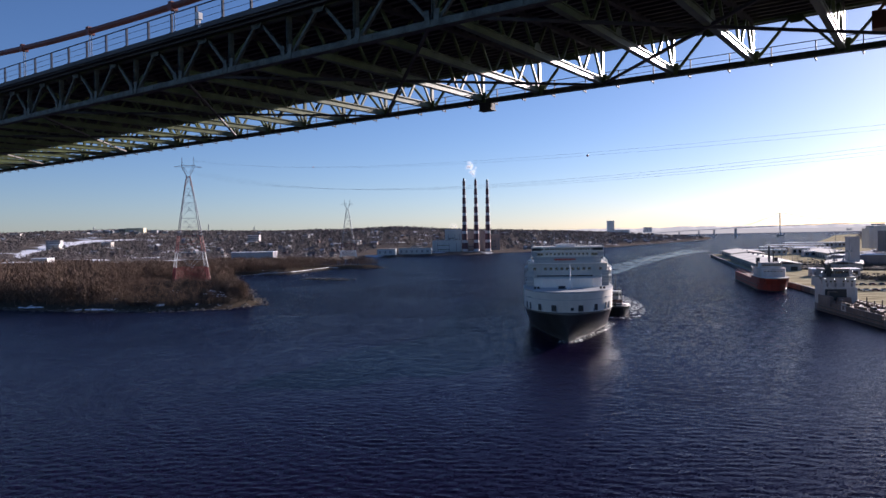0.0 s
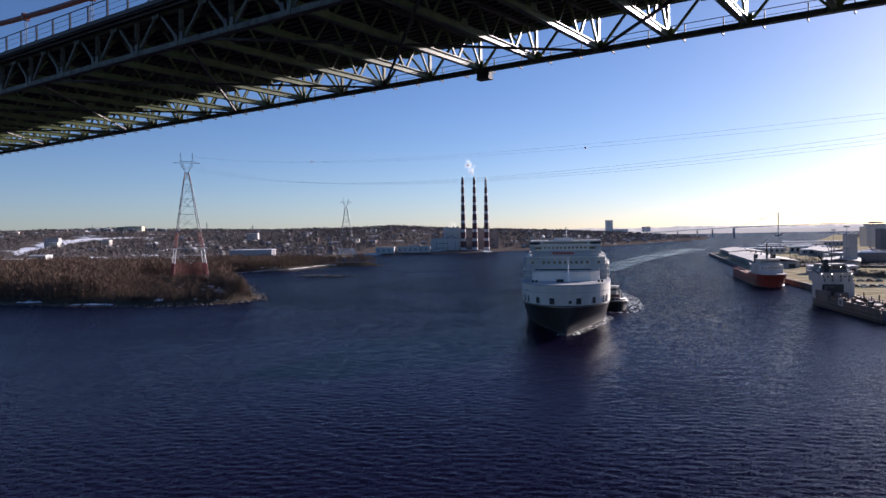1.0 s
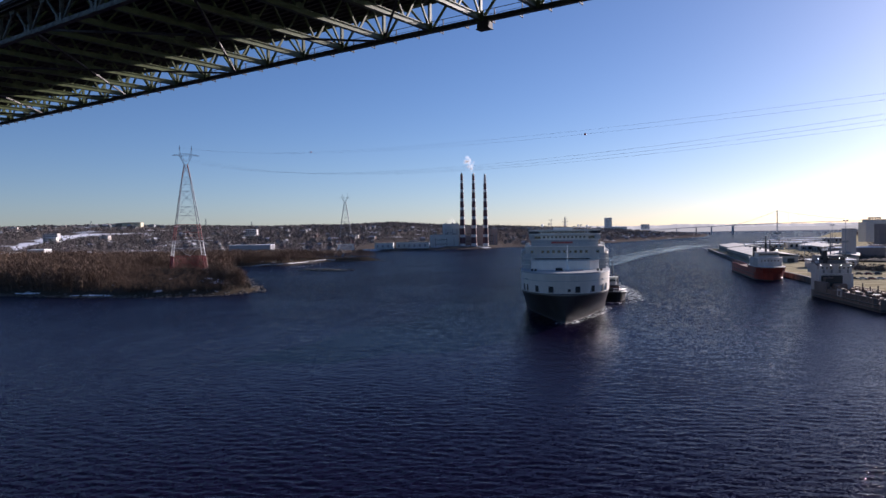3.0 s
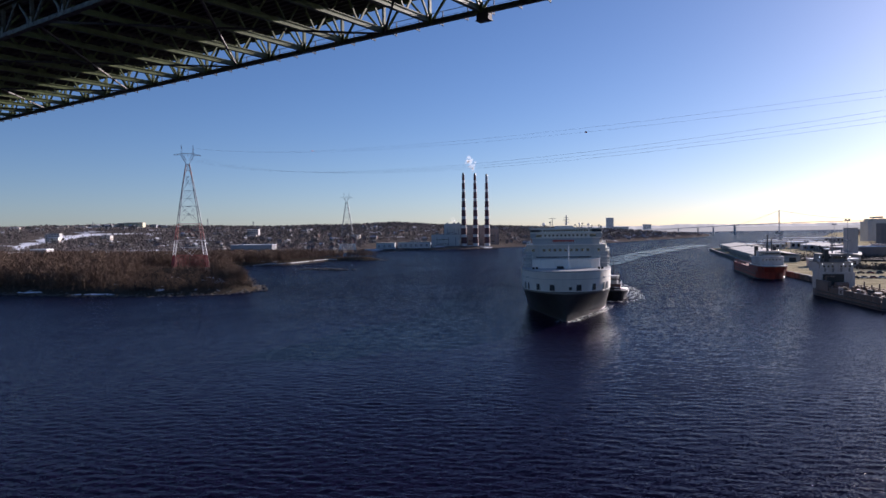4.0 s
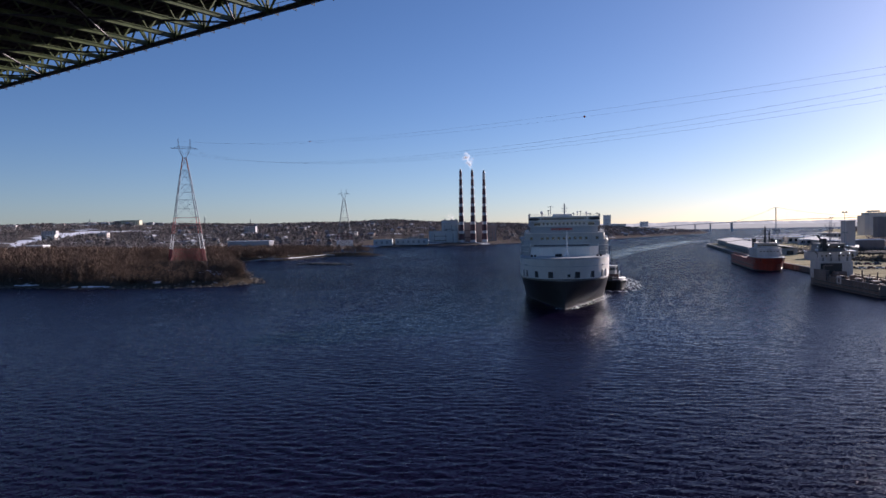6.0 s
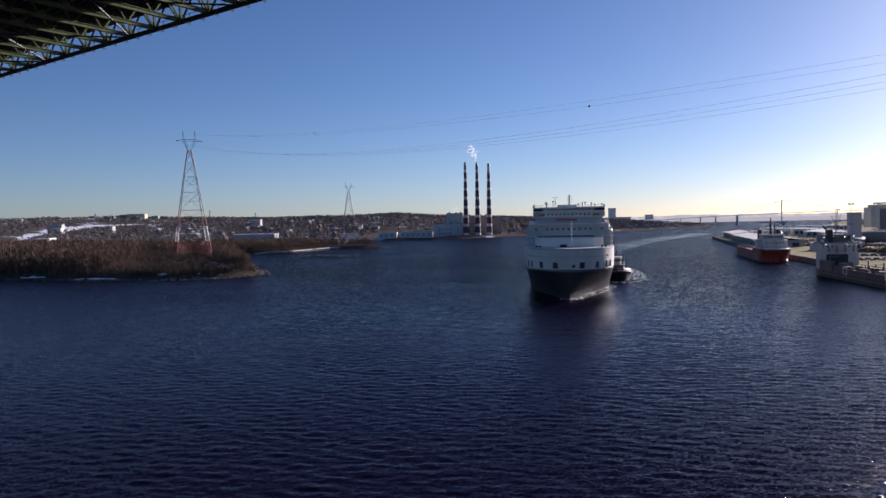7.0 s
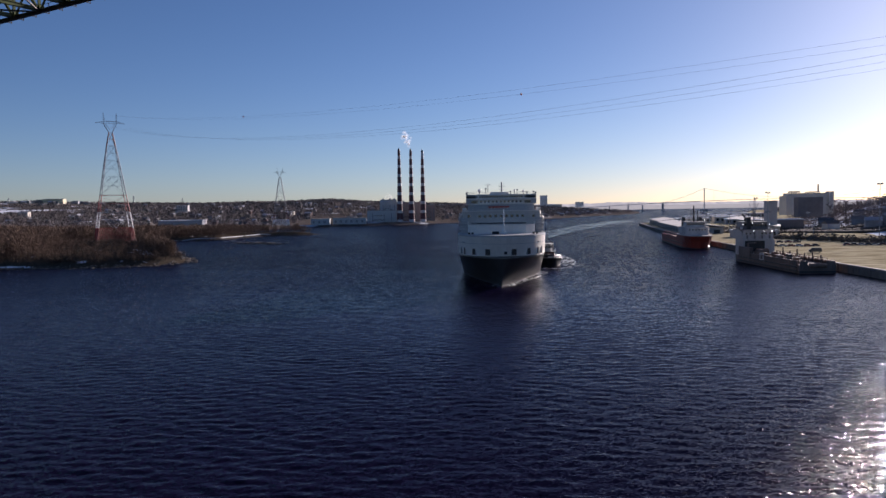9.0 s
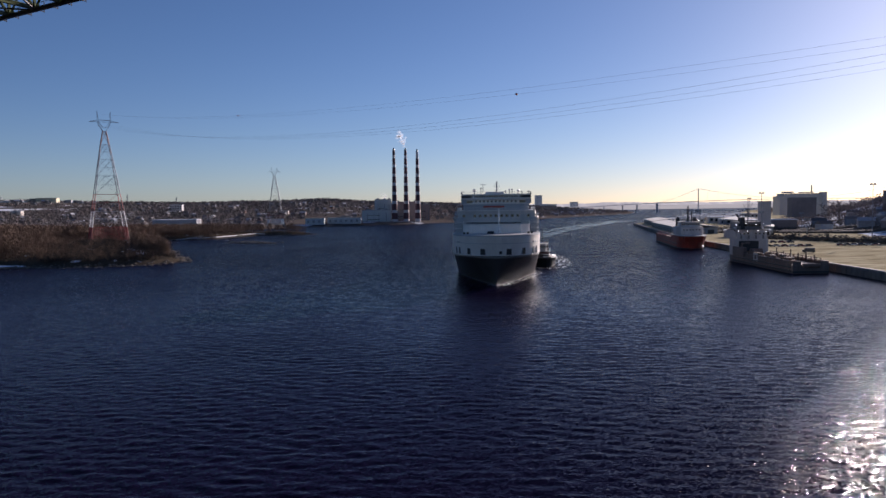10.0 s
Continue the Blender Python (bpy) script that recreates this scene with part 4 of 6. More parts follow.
# ---- harbour tug ----
TUG_RED = material("dark_red_deckhouse", (0.10, 0.045, 0.04), 0.55, vary=0.25, scale=2)
def tug():
    tg = thing("tugboat", "black-hulled harbour tug with a pale wheelhouse beside the ferry", "boat", (76.0, 330, 0), -14)
    tg.scale = (1.12, 1.12, 1.28)
    rows = []
    for z, f in ((-1.5, 0.86), (0.3, 0.93), (1.4, 0.98), (2.6, 1.03)):
        r = []
        for i in range(24):
            a = 2 * math.pi * i / 24
            c, s = math.cos(a), math.sin(a)
            r.append((5.4 * f * math.copysign(abs(s) ** 0.75, s), 14 * f * math.copysign(abs(c) ** 0.8, -c), z + (0.9 if c > 0.4 else 0.0) * (z > 0)))
        rows.append(r[::-1])
    part("hull", Shape().rings(rows), BLACK, tg, "black rounded hull", smooth=False)
    part("bow_fender", Shape().path([(x * 1.03, y * 1.03, z - 0.2) for x, y, z in rows[-1] + rows[-1][:1]], 0.32, 8), BLACK, tg)
    part("deckhouse", Shape().box(0, -0.5, 2.9, 5.6, 10, 2.1, 0, 0.94), TUG_RED, tg, "dark red low deckhouse")
    part("boat_deck", Shape().box(0, -0.5, 5.0, 6.2, 10.6, 0.14), BLACK, tg)
    part("white_bow_panel", Shape().box(1.4, -9.6, 3.3, 2.2, 0.4, 1.0), WHITE_PAINT, tg)
    part("bulwark", Shape().path([(5.3 * math.sin(a), -13.6 * math.cos(a), 3.4 + 0.8 * math.cos(a)) for a in [math.radians(-75 + 15 * i) for i in range(11)]], 0.3, 6), BLACK, tg)
    wh = part("wheelhouse", Shape().prism([(-1.9, -2.6), (-1.2, -4.3), (1.2, -4.3), (1.9, -2.6), (1.9, -0.2), (-1.9, -0.2)], 5.1, 7.9), SHIP_GREYBLUE, tg, "pale grey wheelhouse")
    for i in range(3):
        part("window", Shape().box(-0.8 + i * 0.8, -4.32, 6.4, 0.66, 0.16, 0.9), DARK_GLASS, wh)
    for s in (-1, 1):
        part("side_window", Shape().box(s * 1.58, -3.5, 6.4, 0.16, 1.2, 0.9, s * 22), DARK_GLASS, wh)
        part("funnel", Shape().tube((s * 1.9, 2.6, 5.0), (s * 1.9, 2.9, 8.4), 0.55, 0.45, 10), BLACK, tg)
        part("fire_monitor", Shape().tube((s * 1.3, -1.2, 8.0), (s * 1.3, -1.2, 8.7), 0.14).beam((s * 1.3, -1.2, 8.7), (s * 1.3, -2.2, 9.2), 0.2), TUG_RED, tg)
        rr = Shape()
        for z in (5.5, 6.0):
            rr.beam((s * 3.0, -5.5, z), (s * 3.0, 4.5, z), 0.06)
        for i in range(6):
            rr.beam((s * 3.0, -5.5 + 2 * i, 5.1), (s * 3.0, -5.5 + 2 * i, 6.0), 0.06)
        part("railing", rr, WHITE_PAINT, tg)
    part("wheelhouse_roof", Shape().box(0, -2.2, 7.9, 4.4, 4.8, 0.16), WHITE_PAINT, tg)
    part("mast", Shape().tube((0, -1.2, 8.0), (0, -1.2, 14.0), 0.18, 0.1).beam((-1.4, -1.2, 10.4), (1.4, -1.2, 10.4), 0.14).beam((-0.9, -1.2, 12), (0.9, -1.2, 12), 0.1).beam((0, -1.2, 11.6), (0, 1.6, 8.0), 0.12).box(0, -1.2, 9.6, 0.8, 0.8, 0.5), BLACK, tg)
    part("tow_winch", Shape().tube((-1.1, -8.3, 3.9), (1.1, -8.3, 3.9), 0.6).box(0, -8.3, 2.9, 2.6, 1.2, 0.7), BLACK, tg)
    return tg


tug()


# ---- power station ----
def chimney(x, y, top, group):
    ch = thing("power_station_chimney", "very tall tapered chimney in dark red and white bands", "chimney", (x, y, 3.6), 0, group)
    z, red, r0, r1 = 0.0, False, 5.4, 2.3
    H = top - 3.6
    while z < H:
        h = min(H - z, 11.4 if red else 5.0)
        if H - z - h < 8:
            h = H - z
        a, b = r0 + (r1 - r0) * z / H, r0 + (r1 - r0) * (z + h) / H
        part("red_band" if red else "white_band", Shape().tube((0, 0, z), (0, 0, z + h), a, b, 20, caps=False), STACK_RED if red else STACK_WHITE, ch, smooth=True)
        z, red = z + h, not red
    part("flue_tip", Shape().tube((0, 0, H), (0, 0, H + 4.5), r1 * 0.95, r1 * 0.5, 16), BLACK, ch)
    part("base_ring", Shape().tube((0, 0, -3), (0, 0, 0), 5.9, 5.5, 20), CONCRETE, ch)
    return ch


for cx, cy, ct in ((25.3, 1290, 132.6), (46.6, 1296, 132.2), (68.0, 1302, 130.8)):
    chimney(cx, cy, ct, "power station chimneys")


def plant_block(name, label, x0, x1, y, depth, z0, z1, mat):
    bl = thing(name, label, "building", ((x0 + x1) / 2, y + depth / 2, z0 - 3))
    w, h = x1 - x0, z1 - z0 + 3
    part("wall", Shape().box(0, 0, 0, w, depth, h), mat, bl)
    part("parapet", Shape().box(0, 0, h, w + 0.6, depth + 0.6, 0.7), CONCRETE, bl)
    fin = Shape().box(0, 0, 0, 0.5, 0.4, h - 4).mesh("cladding_fin", mat)
    for i in range(int(w / 5)):
        placed("cladding_fin", fin, pose(-w / 2 + 2.5 + 5 * i, -depth / 2 - 0.2, 3.5), bl)
    if h > 18:
        for z in (0.3, 0.62):
            part("window_band", Shape().box(-w * 0.1, -depth / 2 - 0.1, h * z, w * 0.45, 0.3, 1.0), DARK_GLASS, bl)
        for k in (-0.3, 0.1, 0.36):
            part("roof_unit", Shape().box(w * k, 0, h + 0.7, w * 0.1, depth * 0.3, 2.2), STEEL_GREY, bl)
            part("duct", Shape().tube((w * k, -depth / 2 - 0.8, 2), (w * k, -depth / 2 - 0.8, h * 0.8), 0.6, n=8), STEEL_GREY, bl)
    else:
        for k in range(int(w / 9)):
            part("roller_door", Shape().box(-w / 2 + 4.5 + 9 * k, -depth / 2 - 0.12, 3.0, 4.0, 0.25, 4.2), STEEL_GREY, bl)
    return bl


plant_block("boiler_house", "tall blue-grey clad power station block", -11, 20, 1312, 40, 3.6, 44.7, PLANT_WALL)
plant_block("turbine_hall", "lower blue-grey power station hall by the water", -34, 17, 1284, 26, 3.6, 25.0, PLANT_WALL)
plant_block("boiler_house", "brown clad boiler house behind the chimneys", 22, 73, 1332, 40, 3.0, 40.0, PLANT_BROWN)
plant_block("boiler_house", "lower brown power station block", 73.5, 93, 1345, 36, 2.6, 34.5, PLANT_BROWN)
plant_block("storage_shed", "long grey waterside shed", -124, -93, 1184, 22, 6, 13.2, PLANT_WALL)
plant_block("storage_shed", "long blue-grey waterside shed", -90, -34, 1212, 22, 6, 13.4, PLANT_WALL)

# ---- moored ships ----
LAMP = bpy.data.materials.new("floodlight_lens")
LAMP.use_nodes = True
LAMP.node_tree.nodes["Principled BSDF"].inputs["Emission Color"].default_value = (1.0, 0.93, 0.8, 1)
LAMP.node_tree.nodes["Principled BSDF"].inputs["Emission Strength"].default_value = 7.0
SHIP_GREY = material("weathered_grey_hull", (0.135, 0.10, 0.085), 0.65, vary=0.5, scale=3, streak=3, bump=0.01)
SHIP_OFFWHITE = material("weathered_white_superstructure", (0.50, 0.46, 0.43), 0.55, vary=0.22, scale=4, streak=4, tint=(0.33, 0.29, 0.26))
# dark grey puts the backlit shade of the upper works into their colour
UPPER_SHADE = material("backlit_upper_works", (0.17, 0.16, 0.155), 0.6, vary=0.3, scale=2, streak=3)
RED_HULL = material("orange_red_hull", (0.30, 0.032, 0.016), 0.5, vary=0.3, scale=4, streak=4, tint=(0.16, 0.03, 0.02))
RUST = material("rusty_steel", (0.20, 0.125, 0.09), 0.8, vary=0.4, scale=2, bump=0.02)


def boat_ring(z, length, half, bow, flare=0.0):
    """Deck outline at height z: square stern at y = 0, pointed bow at y = length."""
    pts = [(half * 0.96, 0), (half, 3)]
    for i in range(9):
        t = i / 8
        pts.append((half * (1 + flare) * (1 - t ** 2.2) ** 0.8 if i else half, length - bow + (bow + flare * 8) * t))
    right = [(x, y, z) for x, y in pts]
    left = [(-x, y, z) for x, y in pts[:-1]]
    return right + left[::-1]


def floodlight(parent, x, y, z, r=0.12):
    ob = part("floodlight", Shape().tube((x, y, z), (x, y - 0.25, z), r * 0.6, r, 10), STEEL_GREY, parent)
    part("lens", Shape().tube((x, y - 0.26, z), (x, y - 0.3, z), r * 0.95, r * 0.9, 10), LAMP, ob, "lit lamp lens")


def supply_vessel():
    """Moored stern towards the open harbour: long low work deck, white house forward."""
    sv = thing("supply_vessel", "grey-hulled supply vessel with white superstructure and lit floodlights moored", "ship", (165.8, 261, 0), -7.6)
    L, h, lift = 80.0, 7.2, 2.4
    part("hull", Shape().rings([boat_ring(-2, L, h * 0.94, 16), boat_ring(0.3, L, h, 18), boat_ring(3.2, L, h, 18, 0.02)]), SHIP_GREY, sv, "dark grey weathered hull")
    part("work_deck", Shape().box(0, 29, 3.2, h * 1.7, 56, 0.15), RUST, sv, "rusty timbered work deck")
    for s in (-1, 1):
        bw = Shape().box(s * (h - 0.25), 30, 3.2, 0.35, 58, 1.5).box(s * (h - 0.3), 30, 4.7, 0.9, 58, 0.18)
        for i in range(14):
            bw.box(s * (h - 0.75), 3 + i * 4.2, 3.2, 0.8, 0.14, 1.3)
        part("bulwark", bw, SHIP_GREY if s < 0 else RUST, sv)
    for s in (-1, 1):
        part("fender_strake", Shape().beam((s * (h + 0.16), 1, 2.5), (s * (h + 0.16), 62, 2.5), 0.3, 0.4).beam((s * (h + 0.14), 1, 1.1), (s * (h + 0.14), 62, 1.1), 0.26, 0.34), BLACK, sv)
        fr = Shape()
        for i in range(20):
            fr.box(s * (h + 0.02), 2 + i * 3.0, 0.4, 0.1, 0.16, 4.1)
        part("hull_frame", fr, RUST, sv)
        part("cargo_rail", Shape().beam((s * 5.6, 4, 5.6), (s * 5.6, 52, 5.6), 0.3).beam((s * 5.6, 4, 4.6), (s * 5.6, 52, 4.6), 0.2), RUST, sv)
        for i in range(13):
            part("rail_post", Shape().box(s * 5.6, 4 + i * 4.0, 3.3, 0.25, 0.25, 2.3), RUST, sv)
    part("draught_band", Shape().rings([[(x * 1.004, y - 0.03, z) for x, y, z in boat_ring(zz, L, h, 18)] for zz in (0.31, 0.9)], caps=False), BLACK, sv)
    part("stern_roller", Shape().tube((-3.2, -0.2, 3.1), (3.2, -0.2, 3.1), 0.9, n=14), RUST, sv)
    part("stern_gate", Shape().box(-5.2, 0.4, 3.2, 3.0, 0.5, 1.6).box(5.2, 0.4, 3.2, 3.0, 0.5, 1.6), SHIP_GREY, sv)
    part("side_panel", Shape().box(-h - 0.02, 36, 2.2, 0.12, 4.6, 3.6), SHIP_OFFWHITE, sv, "white square panel with a grey mark")
    part("panel_mark", Shape().box(-h - 0.1, 36, 3.2, 0.08, 2.0, 1.7), SHIP_GREY, sv)
    part("raised_side", Shape().box(-h + 0.4, 56, 3.2, 1.4, 14, 4.2), SHIP_GREY, sv)
    part("forecastle", Shape().prism([(-h, 58), (h, 58), (h, 62), (h * 0.9, 70), (h * 0.5, 78), (0, 81), (-h * 0.5, 78), (-h * 0.9, 70), (-h, 62)], 3.2, 8.4 + lift), SHIP_OFFWHITE, sv)
    house = part("house", Shape().box(0, 66, 8.4, h * 1.92, 14, 4.4), SHIP_OFFWHITE, sv)
    # flat black slab on the wall stands for the shade inside the recess
    part("house_recess", Shape().box(-1.9, 57.9, 2.2, 9.0, 0.3, 5.4), BLACK, house)
    for i in range(7):
        if i != 3:
            part("window", Shape().box(-5.4 + i * 1.8, 58.9, 10.6, 0.7, 0.16, 0.8), DARK_GLASS, house)
    part("boat_deck", Shape().box(0, 66, 12.8, h * 2.05, 15.5, 0.2), UPPER_SHADE, sv)
    br = part("wheelhouse", Shape().box(0, 67, 13.0, h * 1.6, 10, 3.2, 0, 0.9), UPPER_SHADE, sv, "wheelhouse coloured dark grey for its backlit side")
    for i in range(9):
        part("window", Shape().box(-4.6 + i * 1.15, 61.9, 14.4, 0.9, 0.3, 1.1), DARK_GLASS, br)
    part("wheelhouse_roof", Shape().box(0, 67, 16.2, h * 1.5, 10, 0.25), UPPER_SHADE, sv)
    for i in range(9):
        part("vent_post", Shape().tube((-6.4 + i * 1.6, 60.2 + (i % 3), 12.9), (-6.4 + i * 1.6, 60.2 + (i % 3), 14.0 + 0.7 * (i % 4)), 0.14 + 0.08 * (i % 2), n=6), UPPER_SHADE, sv)
    for i in range(5):
        part("whip_antenna", Shape().tube((-4.2 + i * 2.0, 64 + i % 2, 16.4), (-4.4 + i * 2.1, 64 + i % 2, 19.5 + 1.3 * (i % 3)), 0.07, 0.04, 6), BLACK, sv)
    part("mast_platform", Shape().box(0.6, 66, 19.4, 2.6, 2.0, 0.2).box(0.6, 66, 22.2, 2.0, 1.6, 0.2).box(0.6, 65.2, 20.0, 2.2, 0.4, 0.5), UPPER_SHADE, sv)
    for i in range(4):
        part("house_door", Shape().box(-5.0 + i * 3.4, 58.85, 8.6, 0.8, 0.12, 1.6), UPPER_SHADE, sv)
    part("funnel", Shape().box(-3.6, 62, 8.4, 2.0, 2.6, 10.2, 0, 0.85), BLACK, sv)
    mast = Shape().tube((0.6, 66, 16.8), (0.6, 66, 27.0), 0.32, 0.12)
    mast.beam((0.6, 66, 20.0), (-1.6, 66, 25.0), 0.2).beam((0.6, 66, 20.0), (2.8, 66, 25.4), 0.2).beam((-1.4, 66, 22.0), (2.6, 66, 22.0), 0.2).beam((-0.4, 66, 24.4), (1.6, 66, 24.4), 0.15)
    part("lattice_mast", mast, STEEL_GREY, sv)
    part("fire_monitor", Shape().tube((-4.4, 64, 16.8), (-4.4, 64, 18.6), 0.35).beam((-4.4, 64, 18.6), (-6.0, 63, 20.2), 0.6), BLACK, sv)
    crane = Shape().tube((-5.4, 57, 3.2), (-5.4, 57, 9.0), 0.5).beam((-5.4, 57, 9.0), (-4.9, 49, 9.6), 0.5)
    part("deck_crane", crane, SHIP_GREY, sv)
    wr = Shape().tube((-2.6, 54, 5.2), (2.6, 54, 5.2), 1.5, n=14).box(0, 54, 3.3, 6.2, 3.4, 1.0)
    part("anchor_winch", wr, RUST, sv)
    for x, z in ((-6.4, 12.2), (-6.4, 15.2), (-2.2, 12.2), (2.4, 12.2), (6.2, 12.0), (2.6, 15.2), (6.2, 15.4), (-2.0, 15.8)):
        floodlight(sv, x, 58.7 if z < 13 else 61.5, z)
    for i in range(6):
        part("deck_locker", Shape().box(-5.6 + (i % 2) * 0.6, 6 + i * 7.6, 3.35, 1.3, 2.0 + (i % 3), 2.6 + 0.7 * (i % 2)), (RUST, BLACK, SHIP_GREY)[i % 3], sv)
        part("vent_pipe", Shape().tube((5.4, 9 + i * 7.1, 3.3), (5.4, 9 + i * 7.1, 6.6 + (i % 2)), 0.28), SHIP_GREY, sv)
    for s in (-1, 1):
        dv = Shape().beam((s * 6.6, 60, 8.4), (s * 6.9, 60, 12.0), 0.35).beam((s * 6.9, 60, 12.0), (s * 8.0, 60, 12.6), 0.3)
        part("davit", dv, SHIP_GREY, sv)
        rr = Shape()
        for z in (13.6, 14.1):
            rr.beam((s * 7.2, 58.6, z), (s * 7.2, 73.4, z), 0.07)
        for i in range(8):
            rr.beam((s * 7.2, 58.6 + i * 2.1, 13.0), (s * 7.2, 58.6 + i * 2.1, 14.1), 0.06)
        part("railing", rr, SHIP_GREY, sv)
    part("raft_canister", Shape().tube((-6.2, 62, 13.5), (-6.2, 64, 13.5), 0.5, n=10), WHITE_PAINT, sv)
    part("raft_canister", Shape().tube((6.2, 62, 13.5), (6.2, 64, 13.5), 0.5, n=10), WHITE_PAINT, sv)
    for i in range(5):
        part("deck_cargo", Shape().box(-3 + (i * 2.7) % 6.5, 10 + i * 8, 3.35, 2.2 + (i % 3) * 0.5, 3.0, 1.2 + 0.5 * (i % 2)), (RUST, SHIP_GREY, BLACK)[i % 3], sv)
    raised = ("house", "boat_deck", "wheelhouse", "wheelhouse_roof", "funnel", "lattice_mast", "fire_monitor", "floodlight", "davit", "railing", "raft_canister", "vent_post", "whip_antenna", "mast_platform", "house_door")
    for ob in [o for o in bpy.data.objects if o.parent == sv]:
        if ob.name.split(".")[0] in raised:
            ob.location.z = lift
    return sv


supply_vessel()


def anchor_handler():
    """Moored bow towards the open harbour: high red bow, white house, low red work deck behind."""
    av = thing("anchor_handler", "red-hulled offshore vessel with white superstructure moored at the pier", "ship", (217.0, 523, 0), 180 - 14)
    L, h = 108.0, 8.3
    part("hull", Shape().rings([boat_ring(-2, L - 2, h * 0.92, 16), boat_ring(0.4, L - 1, h, 18), boat_ring(4.6, L, h, 18, 0.03)]), RED_HULL, av, "deep red hull")
    part("raised_bow", Shape().rings([[(x, y, 4.6) for x, y in ((-h, 72), (h, 72), (h, 92), (h * 0.95, 99), (h * 0.62, 105.5), (0, 108.2), (-h * 0.62, 105.5), (-h * 0.95, 99), (-h, 92))],
                                      [(x * 1.04, y * 1.004 + 0.3, 8.3) for x, y in ((-h, 71), (h, 71), (h, 92), (h * 0.97, 100), (h * 0.66, 106.5), (0, 109.5), (-h * 0.66, 106.5), (-h * 0.97, 100), (-h, 92))]]), RED_HULL, av)
    for s in (-1, 1):
        part("bulwark", Shape().box(s * (h - 0.2), 36, 4.6, 0.4, 70, 1.8), RED_HULL, av)
        part("rubbing_strake", Shape().box(s * (h + 0.12), 50, 2.8, 0.3, 92, 0.4), BLACK, av)
    part("work_deck", Shape().box(0, 35, 4.6, h * 1.85, 68, 0.12), RUST, av)
    hs = part("house", Shape().prism([(-7.8, 76), (7.8, 76), (7.9, 92), (6.6, 98), (-6.6, 98), (-7.9, 92)], 8.3, 13.4), SHIP_OFFWHITE, av)
    for i in range(6):
        part("window", Shape().box(-4.6 + i * 1.85, 98.0, 11.2, 0.8, 0.16, 0.8), DARK_GLASS, hs)
    wh = part("wheelhouse", Shape().box(0, 87, 13.4, 12.2, 12, 3.0, 0, 0.93), SHIP_OFFWHITE, av)
    for i in range(9):
        part("window", Shape().box(-4.9 + i * 1.22, 92.85, 14.6, 0.95, 0.3, 1.0), DARK_GLASS, wh)
    part("wheelhouse_roof", Shape().box(0, 87, 16.4, 12.6, 12.6, 0.25), SHIP_OFFWHITE, av)
    for side in (-5.2, 5.2):
        part("funnel", Shape().box(side, 77.5, 9.6, 2.2, 3.4, 9.6, 0, 0.85), BLACK, av)
    mast = Shape().tube((0, 85, 16.6), (0, 85, 26.6), 0.7, 0.35).tube((-2.4, 85, 16.6), (-2.4, 85, 24.0), 0.45, 0.3).beam((-2.6, 85, 21.4), (2.4, 85, 21.4), 0.25).beam((-1.6, 85, 24.0), (1.6, 85, 24.0), 0.2).box(0, 85.4, 19.0, 1.8, 0.5, 0.6)
    part("mast", mast, BLACK, av)
    for s in (-1, 1):
        rr = Shape()
        for z in (9.0, 9.6):
            rr.beam((s * 8.2, 72, z), (s * 8.2, 100, z), 0.08)
        for i in range(12):
            rr.beam((s * 8.2, 72 + i * 2.5, 8.3), (s * 8.2, 72 + i * 2.5, 9.6), 0.08)
        part("railing", rr, SHIP_OFFWHITE, av)
        part("anchor_pocket", Shape().box(s * 5.6, 105.2, 6.2, 1.4, 0.8, 1.6, s * -32), BLACK, av)
        part("crash_rail", Shape().beam((s * 7.0, 3, 8.0), (s * 7.0, 70, 8.0), 0.4).beam((s * 7.0, 3, 6.6), (s * 7.0, 70, 6.6), 0.3), RED_HULL, av)
    part("boot_band", Shape().rings([[(x * 1.004, y + 0.03, z) for x, y, z in boat_ring(zz, L - 1, h, 18)] for zz in (0.05, 0.9)], caps=False), BLACK, av)
    part("bow_band", Shape().rings([[(x * 1.05, y * 1.004 + 0.35, z) for x, y in ((-h, 71), (h, 71), (h, 92), (h * 0.97, 100), (h * 0.66, 106.5), (0, 109.5), (-h * 0.66, 106.5), (-h * 0.97, 100), (-h, 92))] for z in (7.9, 8.35)]), SHIP_OFFWHITE, av)
    part("deck_winch", Shape().tube((-3, 66, 7.4), (3, 66, 7.4), 1.7, n=14).box(0, 66, 4.7, 7, 4, 1.2), RUST, av)
    part("deck_crane", Shape().tube((5.4, 62, 4.7), (5.4, 62, 11.5), 0.6).beam((5.4, 62, 11.5), (4.2, 48, 12.4), 0.6), SHIP_OFFWHITE, av)
    part("fast_rescue_boat", Shape().box(-6.6, 76, 11.0, 2.0, 5.4, 1.5, 0, 0.8), RED_PAINT, av)
    lp = part("bow_lamp", Shape().box(-6.3, 100.6, 1.3, 0.7, 0.9, 0.7), STEEL_GREY, av)
    lens = Shape()
    lens.box(-6.3, 101.08, 1.45, 0.36, 0.1, 0.36)
    part("lens", lens, LAMP, lp, "lit lamp lens")
    tl = part("search_lamp", Shape().tube((-4.6, 93.4, 16.6), (-4.6, 93.4, 17.6), 0.2), STEEL_GREY, av)
    part("lens", Shape().box(-4.6, 93.6, 17.4, 0.42, 0.3, 0.36), LAMP, tl, "lit lamp lens")
    return av


anchor_handler()

